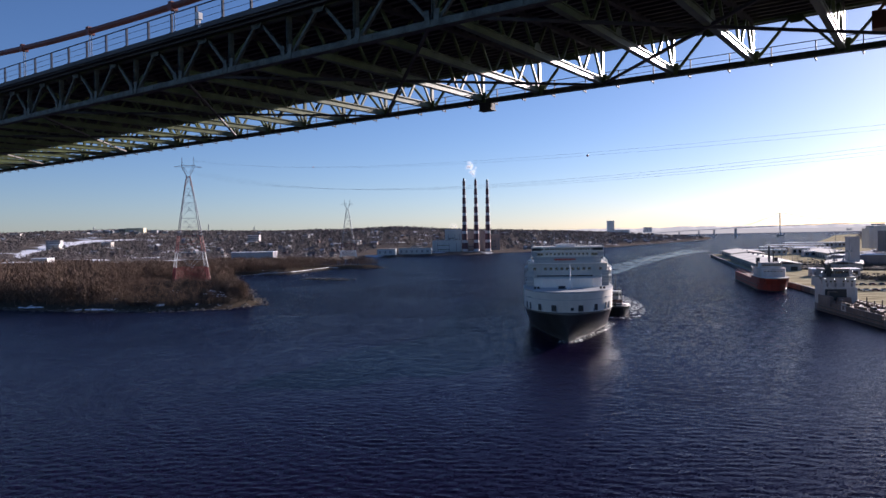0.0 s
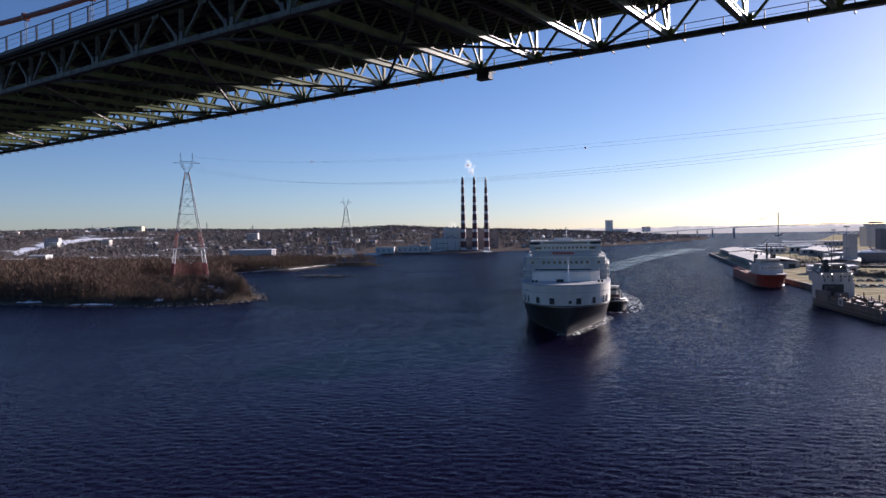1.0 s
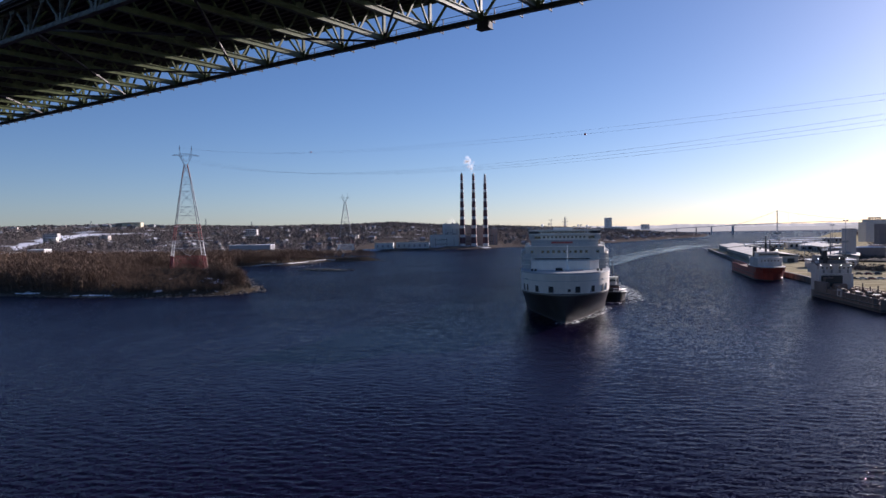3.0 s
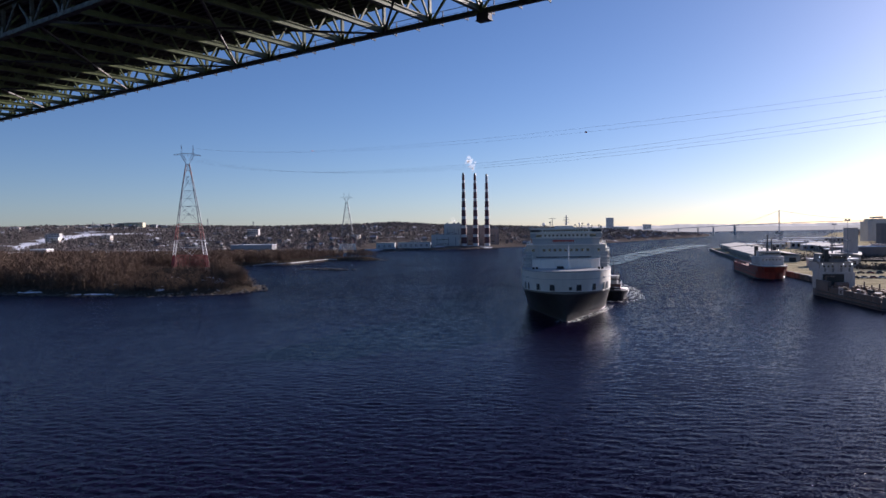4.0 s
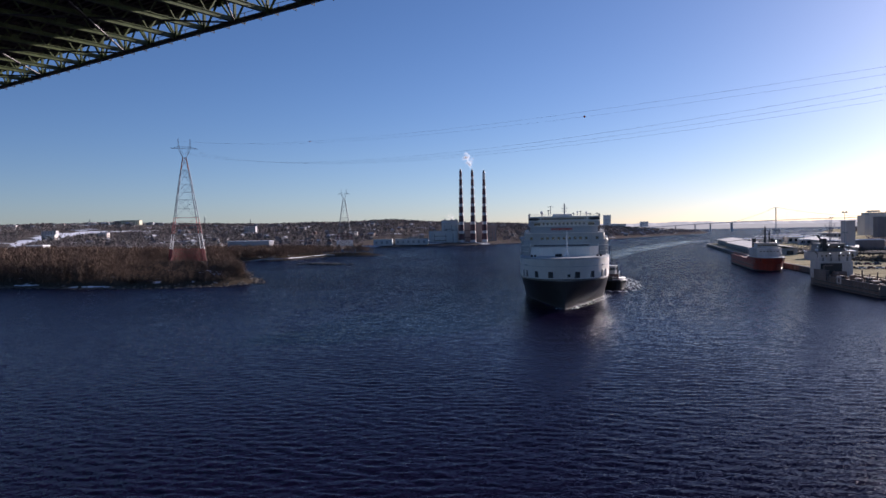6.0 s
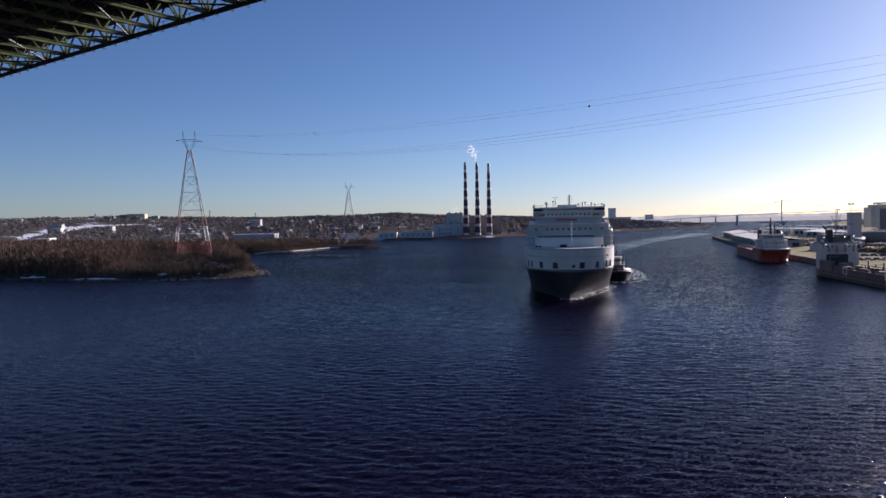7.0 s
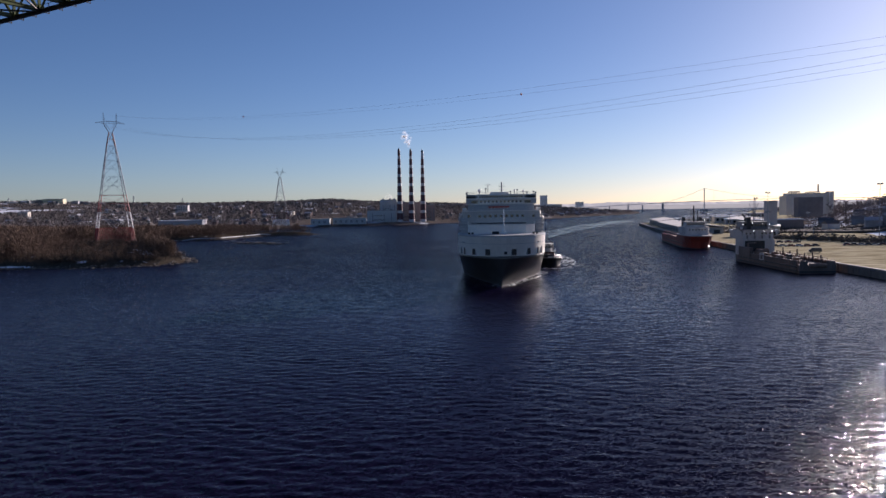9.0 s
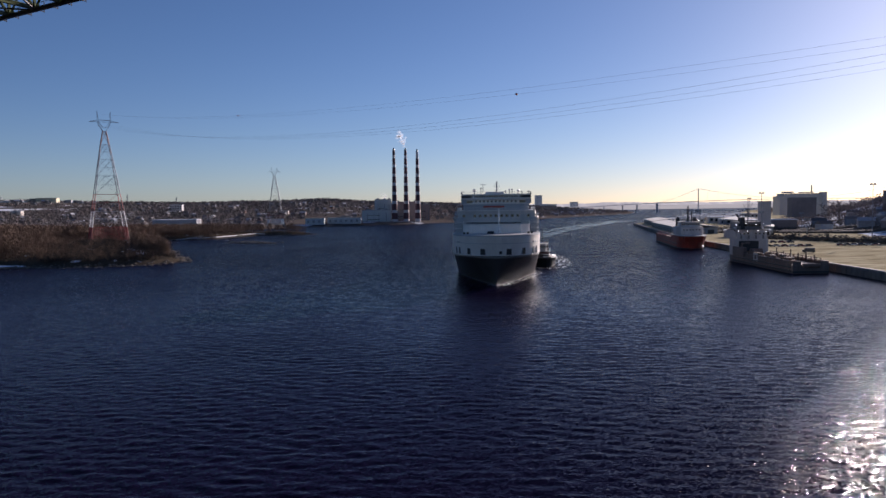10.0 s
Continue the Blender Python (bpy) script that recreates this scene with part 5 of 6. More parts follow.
# ---- quay, warehouses, yard ----
edge = Shape()
for a, b in zip(WEST_SHORE[1:10], WEST_SHORE[2:11]):
    edge.beam((a[0] + 0.3, a[1], 3.12), (b[0] + 0.3, b[1], 3.12), 1.1, 0.5)
tagged(part("quay_edge", edge, CONCRETE), "concrete quay coping along the water", "quay", kind="structure")
TIMBER = material("tarred_fender_timber", (0.19, 0.165, 0.145), 0.85, vary=0.4, scale=1.5, streak=4, bump=0.02)
QUAY_FACE = material("stained_quay_wall", (0.15, 0.14, 0.125), 0.9, vary=0.45, scale=3, streak=2, bump=0.03)
pile = Shape().box(0, 0, -3.2, 0.3, 0.3, 6.0).box(0.02, 0, 0.2, 0.36, 0.36, 0.12).mesh("timber_pile", TIMBER)
for a, b in zip(WEST_SHORE[1:9], WEST_SHORE[2:10]):
    face = Shape().beam((a[0] - 0.12, a[1], 0.85), (b[0] - 0.12, b[1], 0.85), 0.3, 3.9)
    wall = tagged(part("quay_wall", face, QUAY_FACE), "stained quay wall with timber fender piles", "quay", kind="structure")
    length = math.hypot(b[0] - a[0], b[1] - a[1])
    n = min(34, int(length / 3.4))
    for i in range(n):
        k = (i + 0.5 + 0.25 * math.sin(i * 2.7)) / n
        placed("timber_pile", pile, pose(a[0] + (b[0] - a[0]) * k - 0.42, a[1] + (b[1] - a[1]) * k, 0.15 * math.sin(i * 1.9)), wall)


OLD_SNOW = material("trodden_roof_snow", (0.56, 0.54, 0.49), 0.8, vary=0.25, scale=14, streak=3, tint=(0.40, 0.38, 0.34))


def warehouse(x, y, length, width, h, turn, label, doors):
    wh = thing("warehouse", label, "building", (x, y, 3.0), turn, "warehouses")
    part("wall", Shape().box(0, length / 2, 0, width, length, h), CONCRETE, wh)
    prof = [(-width / 2 - 0.8, h), (0, h + width * 0.07), (width / 2 + 0.8, h), (width / 2 + 0.8, h + 0.5), (0, h + width * 0.07 + 0.5), (-width / 2 - 0.8, h + 0.5)]
    part("roof", Shape().rings([[(px, -0.8, pz) for px, pz in prof], [(px, length + 0.8, pz) for px, pz in prof]]), OLD_SNOW, wh, "snow-covered low roof")
    door = Shape().box(0, 0, 0, 0.3, 5.0, h * 0.62).mesh("door", BLACK)
    for i in range(doors):
        placed("door", door, pose(-width / 2 - 0.02, length * (i + 0.5) / doors, 0), wh)
    for i in range(3):
        placed("door", door, pose(-width / 3 + i * width / 3, -0.02, 0, 0, 0, 90), wh)
    vent = Shape().box(0, 0, 0, 1.6, 2.4, 1.4, 0, 0.7).mesh("roof_vent", STEEL_GREY)
    for i in range(max(2, doors // 3)):
        placed("roof_vent", vent, pose(0, length * (i + 0.5) / max(2, doors // 3), h + width * 0.07 + 0.4), wh)
    return wh


warehouse(264, 574, 205, 33, 5.2, -15.8, "long quayside warehouse with a snow-covered roof", 18)
warehouse(335, 800, 125, 36, 5.4, -15.8, "quayside warehouse with a snow-covered roof and dark doors", 11)
warehouse(420, 760, 150, 34, 5.6, -15.8, "low grey warehouse with a snow-covered roof", 12)
warehouse(303, 552, 70, 26, 5.4, -30, "short grey warehouse with dark doors", 5)


def building(name, label, x, y, z, w, d, h, mat, turn=0.0, floors=4, bays=8, roof=None, glass=DARK_GLASS):
    bl = thing(name, label, "building", (x, y, z - 4), turn)
    part("wall", Shape().box(0, 0, 0, w, d, h + 4), mat, bl)
    part("roof", Shape().box(0, 0, h + 4, w + 0.5, d + 0.5, 0.6), roof or CONCRETE, bl)
    if floors:
        pane = Shape().box(0, 0, 0, w / bays * 0.55, 0.24, h / floors * 0.5).mesh("window", glass)
        for f in range(floors):
            for b in range(bays):
                placed("window", pane, pose(-w / 2 + (b + 0.5) * w / bays, -d / 2, 4 + (f + 0.28) * h / floors), bl)
    return bl


# near-white walls put distance haze into the colour of the far high-rises
HAZE_WHITE = material("haze_white_render", (0.8, 0.79, 0.77), 0.8, vary=0.08, scale=10, streak=3)
CREAM = material("pale_cream_wall", (0.55, 0.50, 0.34), 0.8, vary=0.1, scale=10)
PALE = material("pale_wall", (0.50, 0.50, 0.49), 0.8, vary=0.12, scale=10, streak=3)
DARK_WALL = material("dark_brick_wall", (0.20, 0.17, 0.16), 0.85, vary=0.2, scale=6)
MID_WALL = material("grey_wall", (0.36, 0.35, 0.35), 0.8, vary=0.15, scale=8, streak=3)
# beige raised above the cladding's own tone, to hold the haze over the port
FACTORY = material("weathered_hazy_cladding", (0.62, 0.56, 0.48), 0.85, vary=0.15, scale=9, streak=3)
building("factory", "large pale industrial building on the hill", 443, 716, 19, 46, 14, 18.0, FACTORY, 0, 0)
building("factory_annex", "dark brown windowless block before the pale factory", 410.5, 662, 18, 25, 8, 14.5, DARK_WALL, 0, 0)
mill = bpy.data.objects["factory"]
for i in range(9):
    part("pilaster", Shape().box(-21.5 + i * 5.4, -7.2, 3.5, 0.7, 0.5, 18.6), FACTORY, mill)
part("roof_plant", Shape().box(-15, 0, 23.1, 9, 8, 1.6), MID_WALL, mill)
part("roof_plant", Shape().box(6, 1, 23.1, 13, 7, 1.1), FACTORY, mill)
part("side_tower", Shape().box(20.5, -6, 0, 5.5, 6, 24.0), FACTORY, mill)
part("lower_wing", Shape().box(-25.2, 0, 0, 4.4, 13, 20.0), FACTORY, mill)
part("flue", Shape().tube((452, 712, 38), (452, 712, 46.5), 0.9, 0.7, 12), MID_WALL)
tagged(bpy.data.objects["flue"], "slim grey factory flue on the roof", "chimney")
building("silo_tower", "tall grey block tower in the port", 318.2, 566, 5, 7.2, 8, 24, MID_WALL, 0, 0)
building("port_office", "low grey port building with a snowy roof", 356, 622, 8, 40, 18, 4.5, DARK_WALL, 0, 0, 0, SNOW)
building("house_block", "dark apartment block on the hill", 492, 640, 24, 20, 10, 14, DARK_WALL, 0, 4, 6)
building("shed", "low grey shed behind the yard", 268, 500, 3, 30, 12, 5, MID_WALL, -14, 1, 5, SNOW)


def light_mast(x, y, z, h):
    lm = thing("light_mast", "tall steel floodlight mast in the port", "lamp", (x, y, z), 0, "port light masts")
    part("pole", Shape().tube((0, 0, -3), (0, 0, h), 0.3, 0.16, 8), STEEL_GREY, lm)
    part("lamp_head", Shape().box(0, 0, h, 3.6, 1.4, 0.6).box(-1.2, 0, h + 0.6, 0.8, 1.0, 0.6).box(1.2, 0, h + 0.6, 0.8, 1.0, 0.6), STEEL_GREY, lm)
    return lm


light_mast(290, 520, 3, 32.0)
light_mast(307, 420, 3, 35.0)
light_mast(345, 640, 10, 22.0)
light_mast(262, 470, 3, 18.0)
for x, y, h in ((300, 600, 15), (330, 690, 15), (352, 760, 14), (395, 850, 15), (412, 930, 14), (450, 1010, 15), (372, 600, 15), (286, 455, 13), (300, 395, 13), (318, 345, 13)):
    light_mast(x, y, 3, float(h))
# low sheds along the further quays
for x, y, w, d, h in ((392, 905, 60, 16, 6.5), (452, 900, 44, 20, 8.0), (470, 1000, 70, 18, 7.0), (430, 830, 38, 14, 6.0), (520, 1080, 80, 20, 7.5), (380, 690, 30, 12, 5.5), (600, 1180, 90, 22, 8.0)):
    building("shed", "low weathered quayside shed with a snowy roof", x, y, 3, w, d, h, MID_WALL if w % 4 else FACTORY, -14, 1, int(w / 6), SNOW)


# ---- vehicles ----
def car_meshes(paint):
    body = Shape().box(0, 0, 0.35, 1.78, 4.3, 0.55, 0, 0.97)
    cabin = Shape().box(0, 0.2, 0.9, 1.6, 2.5, 0.55, 0, 0.78)
    wheel = Shape().tube((-0.1, 0, 0), (0.1, 0, 0), 0.33, n=12)
    return body.mesh("body", paint), cabin.mesh("cabin", DARK_GLASS), wheel.mesh("wheel", BLACK)


CAR_PAINTS = [material("car_paint_dark", (0.03, 0.032, 0.036), 0.3, vary=0.1), material("car_paint_silver", (0.40, 0.41, 0.42), 0.3, metal=0.4, vary=0.1), material("car_paint_maroon", (0.14, 0.02, 0.02), 0.3, vary=0.1)]
CAR_LABELS = ["dark parked car in the port yard", "silver parked car in the port yard", "maroon parked car in the port yard"]
CARS = [car_meshes(p) for p in CAR_PAINTS]
spots = [(218 + i * 4.2, 383 - i * 0.9) for i in range(6)] + [(259 + i * 3.6, 380.5 - i * 0.9) for i in range(6)] + [(232 + i * 5.0, 422 - i * 1.0) for i in range(5)] + [(300 + i * 4.0, 398 - i) for i in range(6)]
for i, (x, y) in enumerate(spots):
    k = (i * 7 + i // 3) % 3
    car = thing("parked_car", CAR_LABELS[k], "car", (x, y, 3.0), 76 + (i * 37) % 11, "parked cars")
    body, cabin, wheel = CARS[k]
    placed("body", body, Matrix(), car)
    placed("cabin", cabin, Matrix(), car)
    for sx in (-0.82, 0.82):
        for sy in (-1.35, 1.35):
            placed("wheel", wheel, pose(sx, sy, 0.33), car)

van = thing("van", "dark delivery van standing in the port yard", "van", (209, 331, 3.0), 62)
part("body", Shape().box(0, -0.6, 0.45, 2.0, 4.4, 1.9, 0, 0.95).box(0, 2.2, 0.45, 1.95, 1.4, 1.0), CAR_PAINTS[0], van)
part("windscreen", Shape().box(0, 1.75, 1.45, 1.7, 0.5, 0.7, 0, 0.8), DARK_GLASS, van)
for sx in (-0.9, 0.9):
    for sy in (-1.8, 1.9):
        placed("wheel", CARS[0][2], pose(sx, sy, 0.36), van)

# ---- distant suspension bridge ----
# steel lightened so the far bridge carries haze in its colour
FAR_STEEL = material("hazed_bridge_steel", (0.5, 0.5, 0.5), 0.7, vary=0.15, scale=20)


def far_bridge():
    fb = thing("distant_suspension_bridge", "distant grey suspension bridge across the harbour mouth", "bridge", (0, 0, 0))
    spots = [(780, 19.5), (971, 30.5), (1155, 37.5), (1340, 43.0), (1500, 46.5), (1767, 48.5), (2050, 47.0), (2500, 36.0)]
    for (x0, z0), (x1, z1) in zip(spots, spots[1:]):
        part("deck_span", Shape().beam((x0, 2900, z0 - 1.2), (x1, 2900, z1 - 1.2), 14, 2.4), FAR_STEEL, fb)
    for x, top in ((1339, 95.0), (2200, 95.0)):
        for k in (-1, 1):
            part("tower_leg", Shape().beam((x + 2.8 * k, 2900 + 6 * k, -2), (x + 2.8 * k, 2900 + 6 * k, top), 3.0, 3.0, (0, 1, 0)), FAR_STEEL, fb)
        part("tower_cross_beam", Shape().box(x, 2900, top - 6, 2.6, 12, 5, -25).box(x, 2900, 52, 2.6, 12, 4, -25), FAR_STEEL, fb)
        part("tower_pier", Shape().box(x, 2900, -2, 22, 26, 7), CONCRETE, fb)
    for x, top, w in ((1159, 36, 5.0), (1072, 32, 1.8), (1010, 30, 1.6), (930, 26, 1.6)):
        part("pier", Shape().box(x, 2900, -2, w, 12, top), FAR_STEEL, fb)
    for y in (2894, 2906):
        cb = Shape()
        side = [(1159 + (1339 - 1159) * i / 8, y, 38 + (95 - 38) * (i / 8) ** 1.35) for i in range(9)]
        main = [(1339 + 861 * i / 20, y, 51 + 44 * (2 * i / 20 - 1) ** 2) for i in range(21)]
        cb.path(side, 0.3, 5).path(main, 0.3, 5)
        part("cable", cb, FAR_STEEL, fb)
        for i in range(1, 20):
            p = main[i]
            part("hanger", Shape().beam((p[0], y, 46), p, 0.25), FAR_STEEL, fb)
    return fb


far_bridge()

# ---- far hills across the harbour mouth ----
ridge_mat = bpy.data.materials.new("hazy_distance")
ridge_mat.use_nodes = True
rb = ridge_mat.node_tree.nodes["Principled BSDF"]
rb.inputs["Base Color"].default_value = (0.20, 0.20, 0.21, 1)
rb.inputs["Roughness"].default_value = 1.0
# pale emission imitates haze in front of the hills; they give no real light
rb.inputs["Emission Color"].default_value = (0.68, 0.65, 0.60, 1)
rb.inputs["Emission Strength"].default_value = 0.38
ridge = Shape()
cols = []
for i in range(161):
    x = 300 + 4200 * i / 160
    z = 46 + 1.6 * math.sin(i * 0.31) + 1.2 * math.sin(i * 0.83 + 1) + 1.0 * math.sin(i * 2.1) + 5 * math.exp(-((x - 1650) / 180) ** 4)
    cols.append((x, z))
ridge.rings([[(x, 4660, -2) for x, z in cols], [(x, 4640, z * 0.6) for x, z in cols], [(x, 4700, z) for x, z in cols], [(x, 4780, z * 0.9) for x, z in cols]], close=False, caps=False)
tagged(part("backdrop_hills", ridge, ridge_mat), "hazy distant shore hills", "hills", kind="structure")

# ---- steel storage and town buildings on the far shore ----
building("storage_hall", "long low grey storage hall near the shore", -278, 1000, 5, 58, 26, 11.5, MID_WALL, 0, 0, 0, SNOW)
building("apartment_block", "pale yellow apartment block on the hilltop", -848, 1900, 51, 50, 18, 16, CREAM, 0, 4, 10)
for bx, by, bw, bh, bm_ in ((-885, 1915, 24, 15, DARK_WALL), (-912, 1925, 26, 11, PALE), (-940, 1930, 18, 13, DARK_WALL), (-968, 1935, 30, 9, PALE), (-1010, 1940, 26, 7, MID_WALL), (-800, 1920, 30, 6, PALE)):
    building("apartment_block", "grey and white flat-roofed block on the hilltop", bx, by, 51, bw, 16, bh, bm_, 4, 3, max(3, int(bw / 6)), SNOW if bh < 10 else None)
building("apartment_block", "grey terraced apartment block on the slope", -731, 1300, 24, 25, 16, 14, MID_WALL, 10, 4, 5)


def radio_mast(x, y, z, h):
    rm = thing("radio_mast", "slim grey lattice mast on the wooded ridge", "mast", (x, y, z), 0, "masts on the ridge")
    for k in range(3):
        c, q = math.cos(2.1 * k), math.sin(2.1 * k)
        part("mast_leg", Shape().beam((2.6 * c, 2.6 * q, -6), (0.5 * c, 0.5 * q, h), 0.7), STEEL_GREY, rm)
    part("cross_arm", Shape().box(0, 0, h * 0.72, 6.0, 0.6, 0.7).box(0, 0, h * 0.86, 4.0, 0.6, 0.7), STEEL_GREY, rm)


for mx_, mz_, mh_ in ((-702.6, 46.5, 31.0), (-569.9, 45.8, 22.0), (-1036.9, 57.5, 18.0)):
    radio_mast(mx_, 2050, mz_, mh_)
building("hall", "low white hall with a flat snowy roof", -467, 752, 6, 27, 30, 9.5, MID_WALL, 8, 1, 8, SNOW)
building("hall", "grey hall behind the trees", -466, 804, 6, 17, 20, 12, MID_WALL, 8, 2, 4, SNOW)
building("hall", "grey hall with a snowy roof on the slope", -417, 1500, 32, 24, 14, 9, MID_WALL, 0, 2, 5, SNOW)
building("high_rise", "slim distant apartment tower", 674, 3000, 28, 27, 24, 48, HAZE_WHITE, 0, 14, 5)
building("high_rise", "distant grey high-rise block", 830, 3000, 28, 31, 20, 18, HAZE_WHITE, 0, 5, 6)
building("hall", "long distant grey building", 671, 2800, 26, 60, 20, 11, HAZE_WHITE, 0, 3, 12)
rng = random.Random(5)
for i in range(16):
    b = -0.62 + 0.07 * i + rng.uniform(-0.012, 0.012)
    y = rng.uniform(1180, 1900) if b < 0.12 else rng.uniform(1700, 2500)
    x = b * y
    g = float(ground_east(np.array([x]), np.array([y]))[0])
    if g < 3 or (-60 < x < 110 and y < 1500):
        continue
    w, h, d = rng.uniform(12, 24), rng.uniform(5, 9), rng.uniform(8, 12)
    building("town_block", "flat-roofed pale building among the houses", x, y, g, w, d, h, rng.choice((FACTORY, MID_WALL, MID_WALL, DARK_WALL)), rng.uniform(-20, 20), rng.choice((2, 3)), int(w / 4), rng.choice((SNOW, CONCRETE, SNOW)))


def scattered_houses():
    """Houses of the town on the hillside, walls and roofs."""
    walls, roofs = Shape(), Shape()
    n = 0
    while n < 640:
        b = rng.uniform(-0.72, 0.34)
        y = 1130 + 1500 * rng.random() ** 1.3
        x = b * y
        if n > 440:
            b = rng.uniform(0.1, 0.33)
            y = rng.uniform(1700, 2700)
            x = b * y
        g = float(ground_east(np.array([x]), np.array([y]))[0])
        if g < 3.4 or (-140 < x < 110 and y < 1420) or (b < -0.4 and abs(x + 740) < 130 and y < 1620):
            if rng.random() < 0.02:
                n += 1
            continue
        w, d, h = rng.uniform(6, 10), rng.uniform(5, 7), rng.uniform(3.5, 5)
        t = rng.uniform(0, 180)
        walls.box(x, y, g - 2.5, w, d, h + 2.5, t)
        roofs.gable(x, y, g, w, d, h, rng.uniform(2.0, 3.6), t)
        n += 1
    tagged(part("town_houses", walls, HOUSES), "small wooden houses scattered over the hillside", "houses", kind="stuff")
    tagged(part("town_roofs", roofs, ROOFS), "dark and snowy roofs of the hillside houses", "roofs", kind="stuff")


scattered_houses()


# ---- trees ----
def bare_tree_template(r, twigs, h=1.0):
    """Tapered trunk, limbs and slender twigs of a leafless tree one metre tall, as triangles."""
    tri = []

    def sliver(p, q, w):
        d = Vector(q) - Vector(p)
        s = d.cross(Vector((r.uniform(-1, 1), r.uniform(-1, 1), 0.3)))
        if s.length < 1e-5:
            return
        s = s.normalized() * w
        tri.append((tuple(Vector(p) - s), tuple(Vector(p) + s), tuple(q)))

    for a in range(3):
        t0, t1 = 2 * math.pi * a / 3, 2 * math.pi * (a + 1) / 3
        tri.append(((0.014 * math.cos(t0), 0.014 * math.sin(t0), -0.05), (0.014 * math.cos(t1), 0.014 * math.sin(t1), -0.05), (r.uniform(-0.03, 0.03), r.uniform(-0.03, 0.03), 0.92)))
    for i in range(9):
        z = 0.06 + 0.74 * i / 9
        a = i * 2.4 + r.uniform(-0.4, 0.4)
        l = (0.30 - 0.18 * i / 9) * r.uniform(0.8, 1.25)
        p = (0, 0, z)
        q = (math.cos(a) * l, math.sin(a) * l, z + l * r.uniform(0.7, 1.2))
        sliver(p, q, 0.009)
        for k in range(twigs):
            f = r.uniform(0.3, 1.0)
            m = [p[j] + (q[j] - p[j]) * f for j in range(3)]
            e = [m[0] + r.uniform(-0.14, 0.14), m[1] + r.uniform(-0.14, 0.14), m[2] + r.uniform(0.02, 0.2)]
            sliver(m, e, 0.0115)
    return np.array(tri)


def clump_template(r, n, conifer, size=0.17):
    """A rough crown of small leaf clumps, one metre tall."""
    tri = []
    for i in range(n):
        z = r.random()
        rad = (1 - z) * 0.26 + 0.03 if conifer else 0.42 * math.sqrt(max(0.05, 1 - (2 * z - 1) ** 2))
        a = r.uniform(0, 6.283)
        rr = rad * math.sqrt(r.uniform(0.2, 1))
        c = Vector((math.cos(a) * rr, math.sin(a) * rr, z * 0.96))
        s = 0.15 if conifer else size
        tri.append([tuple(c + Vector((r.uniform(-s, s), r.uniform(-s, s), r.uniform(-s, s)))) for k in range(3)])
    return np.array(tri)


def plant(name, spots, templates, mat, label, width=1.0, category="trees"):
    """Joins scaled and turned copies of tree templates; spots are x, y, z, height."""
    r = np.random.RandomState(3)
    out = []
    for i, (x, y, z, h) in enumerate(spots):
        t = templates[r.randint(len(templates))]
        a = r.uniform(0, 6.283)
        c, s = math.cos(a), math.sin(a)
        p = t * h
        k = width * r.uniform(0.8, 1.25)
        q = np.empty_like(p)
        q[..., 0] = (p[..., 0] * c - p[..., 1] * s) * k + x
        q[..., 1] = (p[..., 0] * s + p[..., 1] * c) * k + y
        q[..., 2] = p[..., 2] + z
        out.append(q)
    v = np.concatenate(out).reshape(-1, 3)
    n = len(v) // 3
    me = bpy.data.meshes.new(name)
    me.vertices.add(len(v))
    me.vertices.foreach_set("co", v.ravel())
    me.loops.add(len(v))
    me.loops.foreach_set("vertex_index", np.arange(len(v), dtype=np.int32))
    me.polygons.add(n)
    me.polygons.foreach_set("loop_start", np.arange(0, len(v), 3, dtype=np.int32))
    me.materials.append(mat)
    me.update()
    me.validate()
    return tagged(new(name, me), label, category, kind="stuff")


def spots_on(r, n, x0, x1, y0, y1, ground, low, high, min_ground, thin=None):
    xs, ys = r.uniform(x0, x1, n), r.uniform(y0, y1, n)
    zs = ground(xs, ys)
    ok = zs > min_ground
    if thin is not None:
        ok &= thin(xs, ys)
    hs = r.uniform(low, high, n)
    return list(zip(xs[ok], ys[ok], zs[ok], hs[ok]))


tr = random.Random(11)
nr = np.random.RandomState(7)
BARE = [bare_tree_template(tr, 7) for i in range(10)]
BARE_FAR = [clump_template(tr, 16, False) for i in range(6)]
BARE_FINE = [clump_template(tr, 46, False, 0.085) for i in range(6)]
SPRUCE = [clump_template(tr, 20, True) for i in range(6)]
clearing = lambda x, y: ~((x > -0.369 * y - 16) & (y < 508) & (y > 400)) | ((y < 440) & (x > -165) & (x < -138) & (np.sin(x * 12.9 + y * 78.2) * 43.7 % 1 > 0.7))
grove = spots_on(nr, 9500, -440, -95, 372, 720, ground_east, 6.5, 15.0, 2.2, clearing)
grove = [(x, y, z, h * min(1.0, max(0.3, (-0.369 * y - 8 - x) / 48)) if y < 505 else h) for x, y, z, h in grove]      # lower growth before the tower
glade = lambda x, y: (x / y > -0.353) & (x / y < -0.318) & (y > 398) & (y < 456) & (ripple(x, y, 5, 2.0) > -0.7)          # open ground with old snow
grove += spots_on(nr, 1300, -160, -110, 404, 480, ground_east, 6.0, 11.0, 2.2, lambda x, y: (x > -0.338 * y) & (distance_inside(x, y, EAST_SHORE) > 7) & ~glade(x, y))
plant("peninsula_trees", grove, BARE, BARK, "dense leafless brown trees on the peninsula")
plant("shore_scrub", spots_on(nr, 9000, -440, -95, 372, 720, ground_east, 1.4, 4.4, 1.5, lambda x, y: ~((x > -0.385 * y) & (y < 480)) | (np.sin(x * 12.9 + y * 78.2) * 43.7 % 1 > 0.25)), BARE, BARK, "low leafless brown scrub along the shore", 1.5, "shrubs")
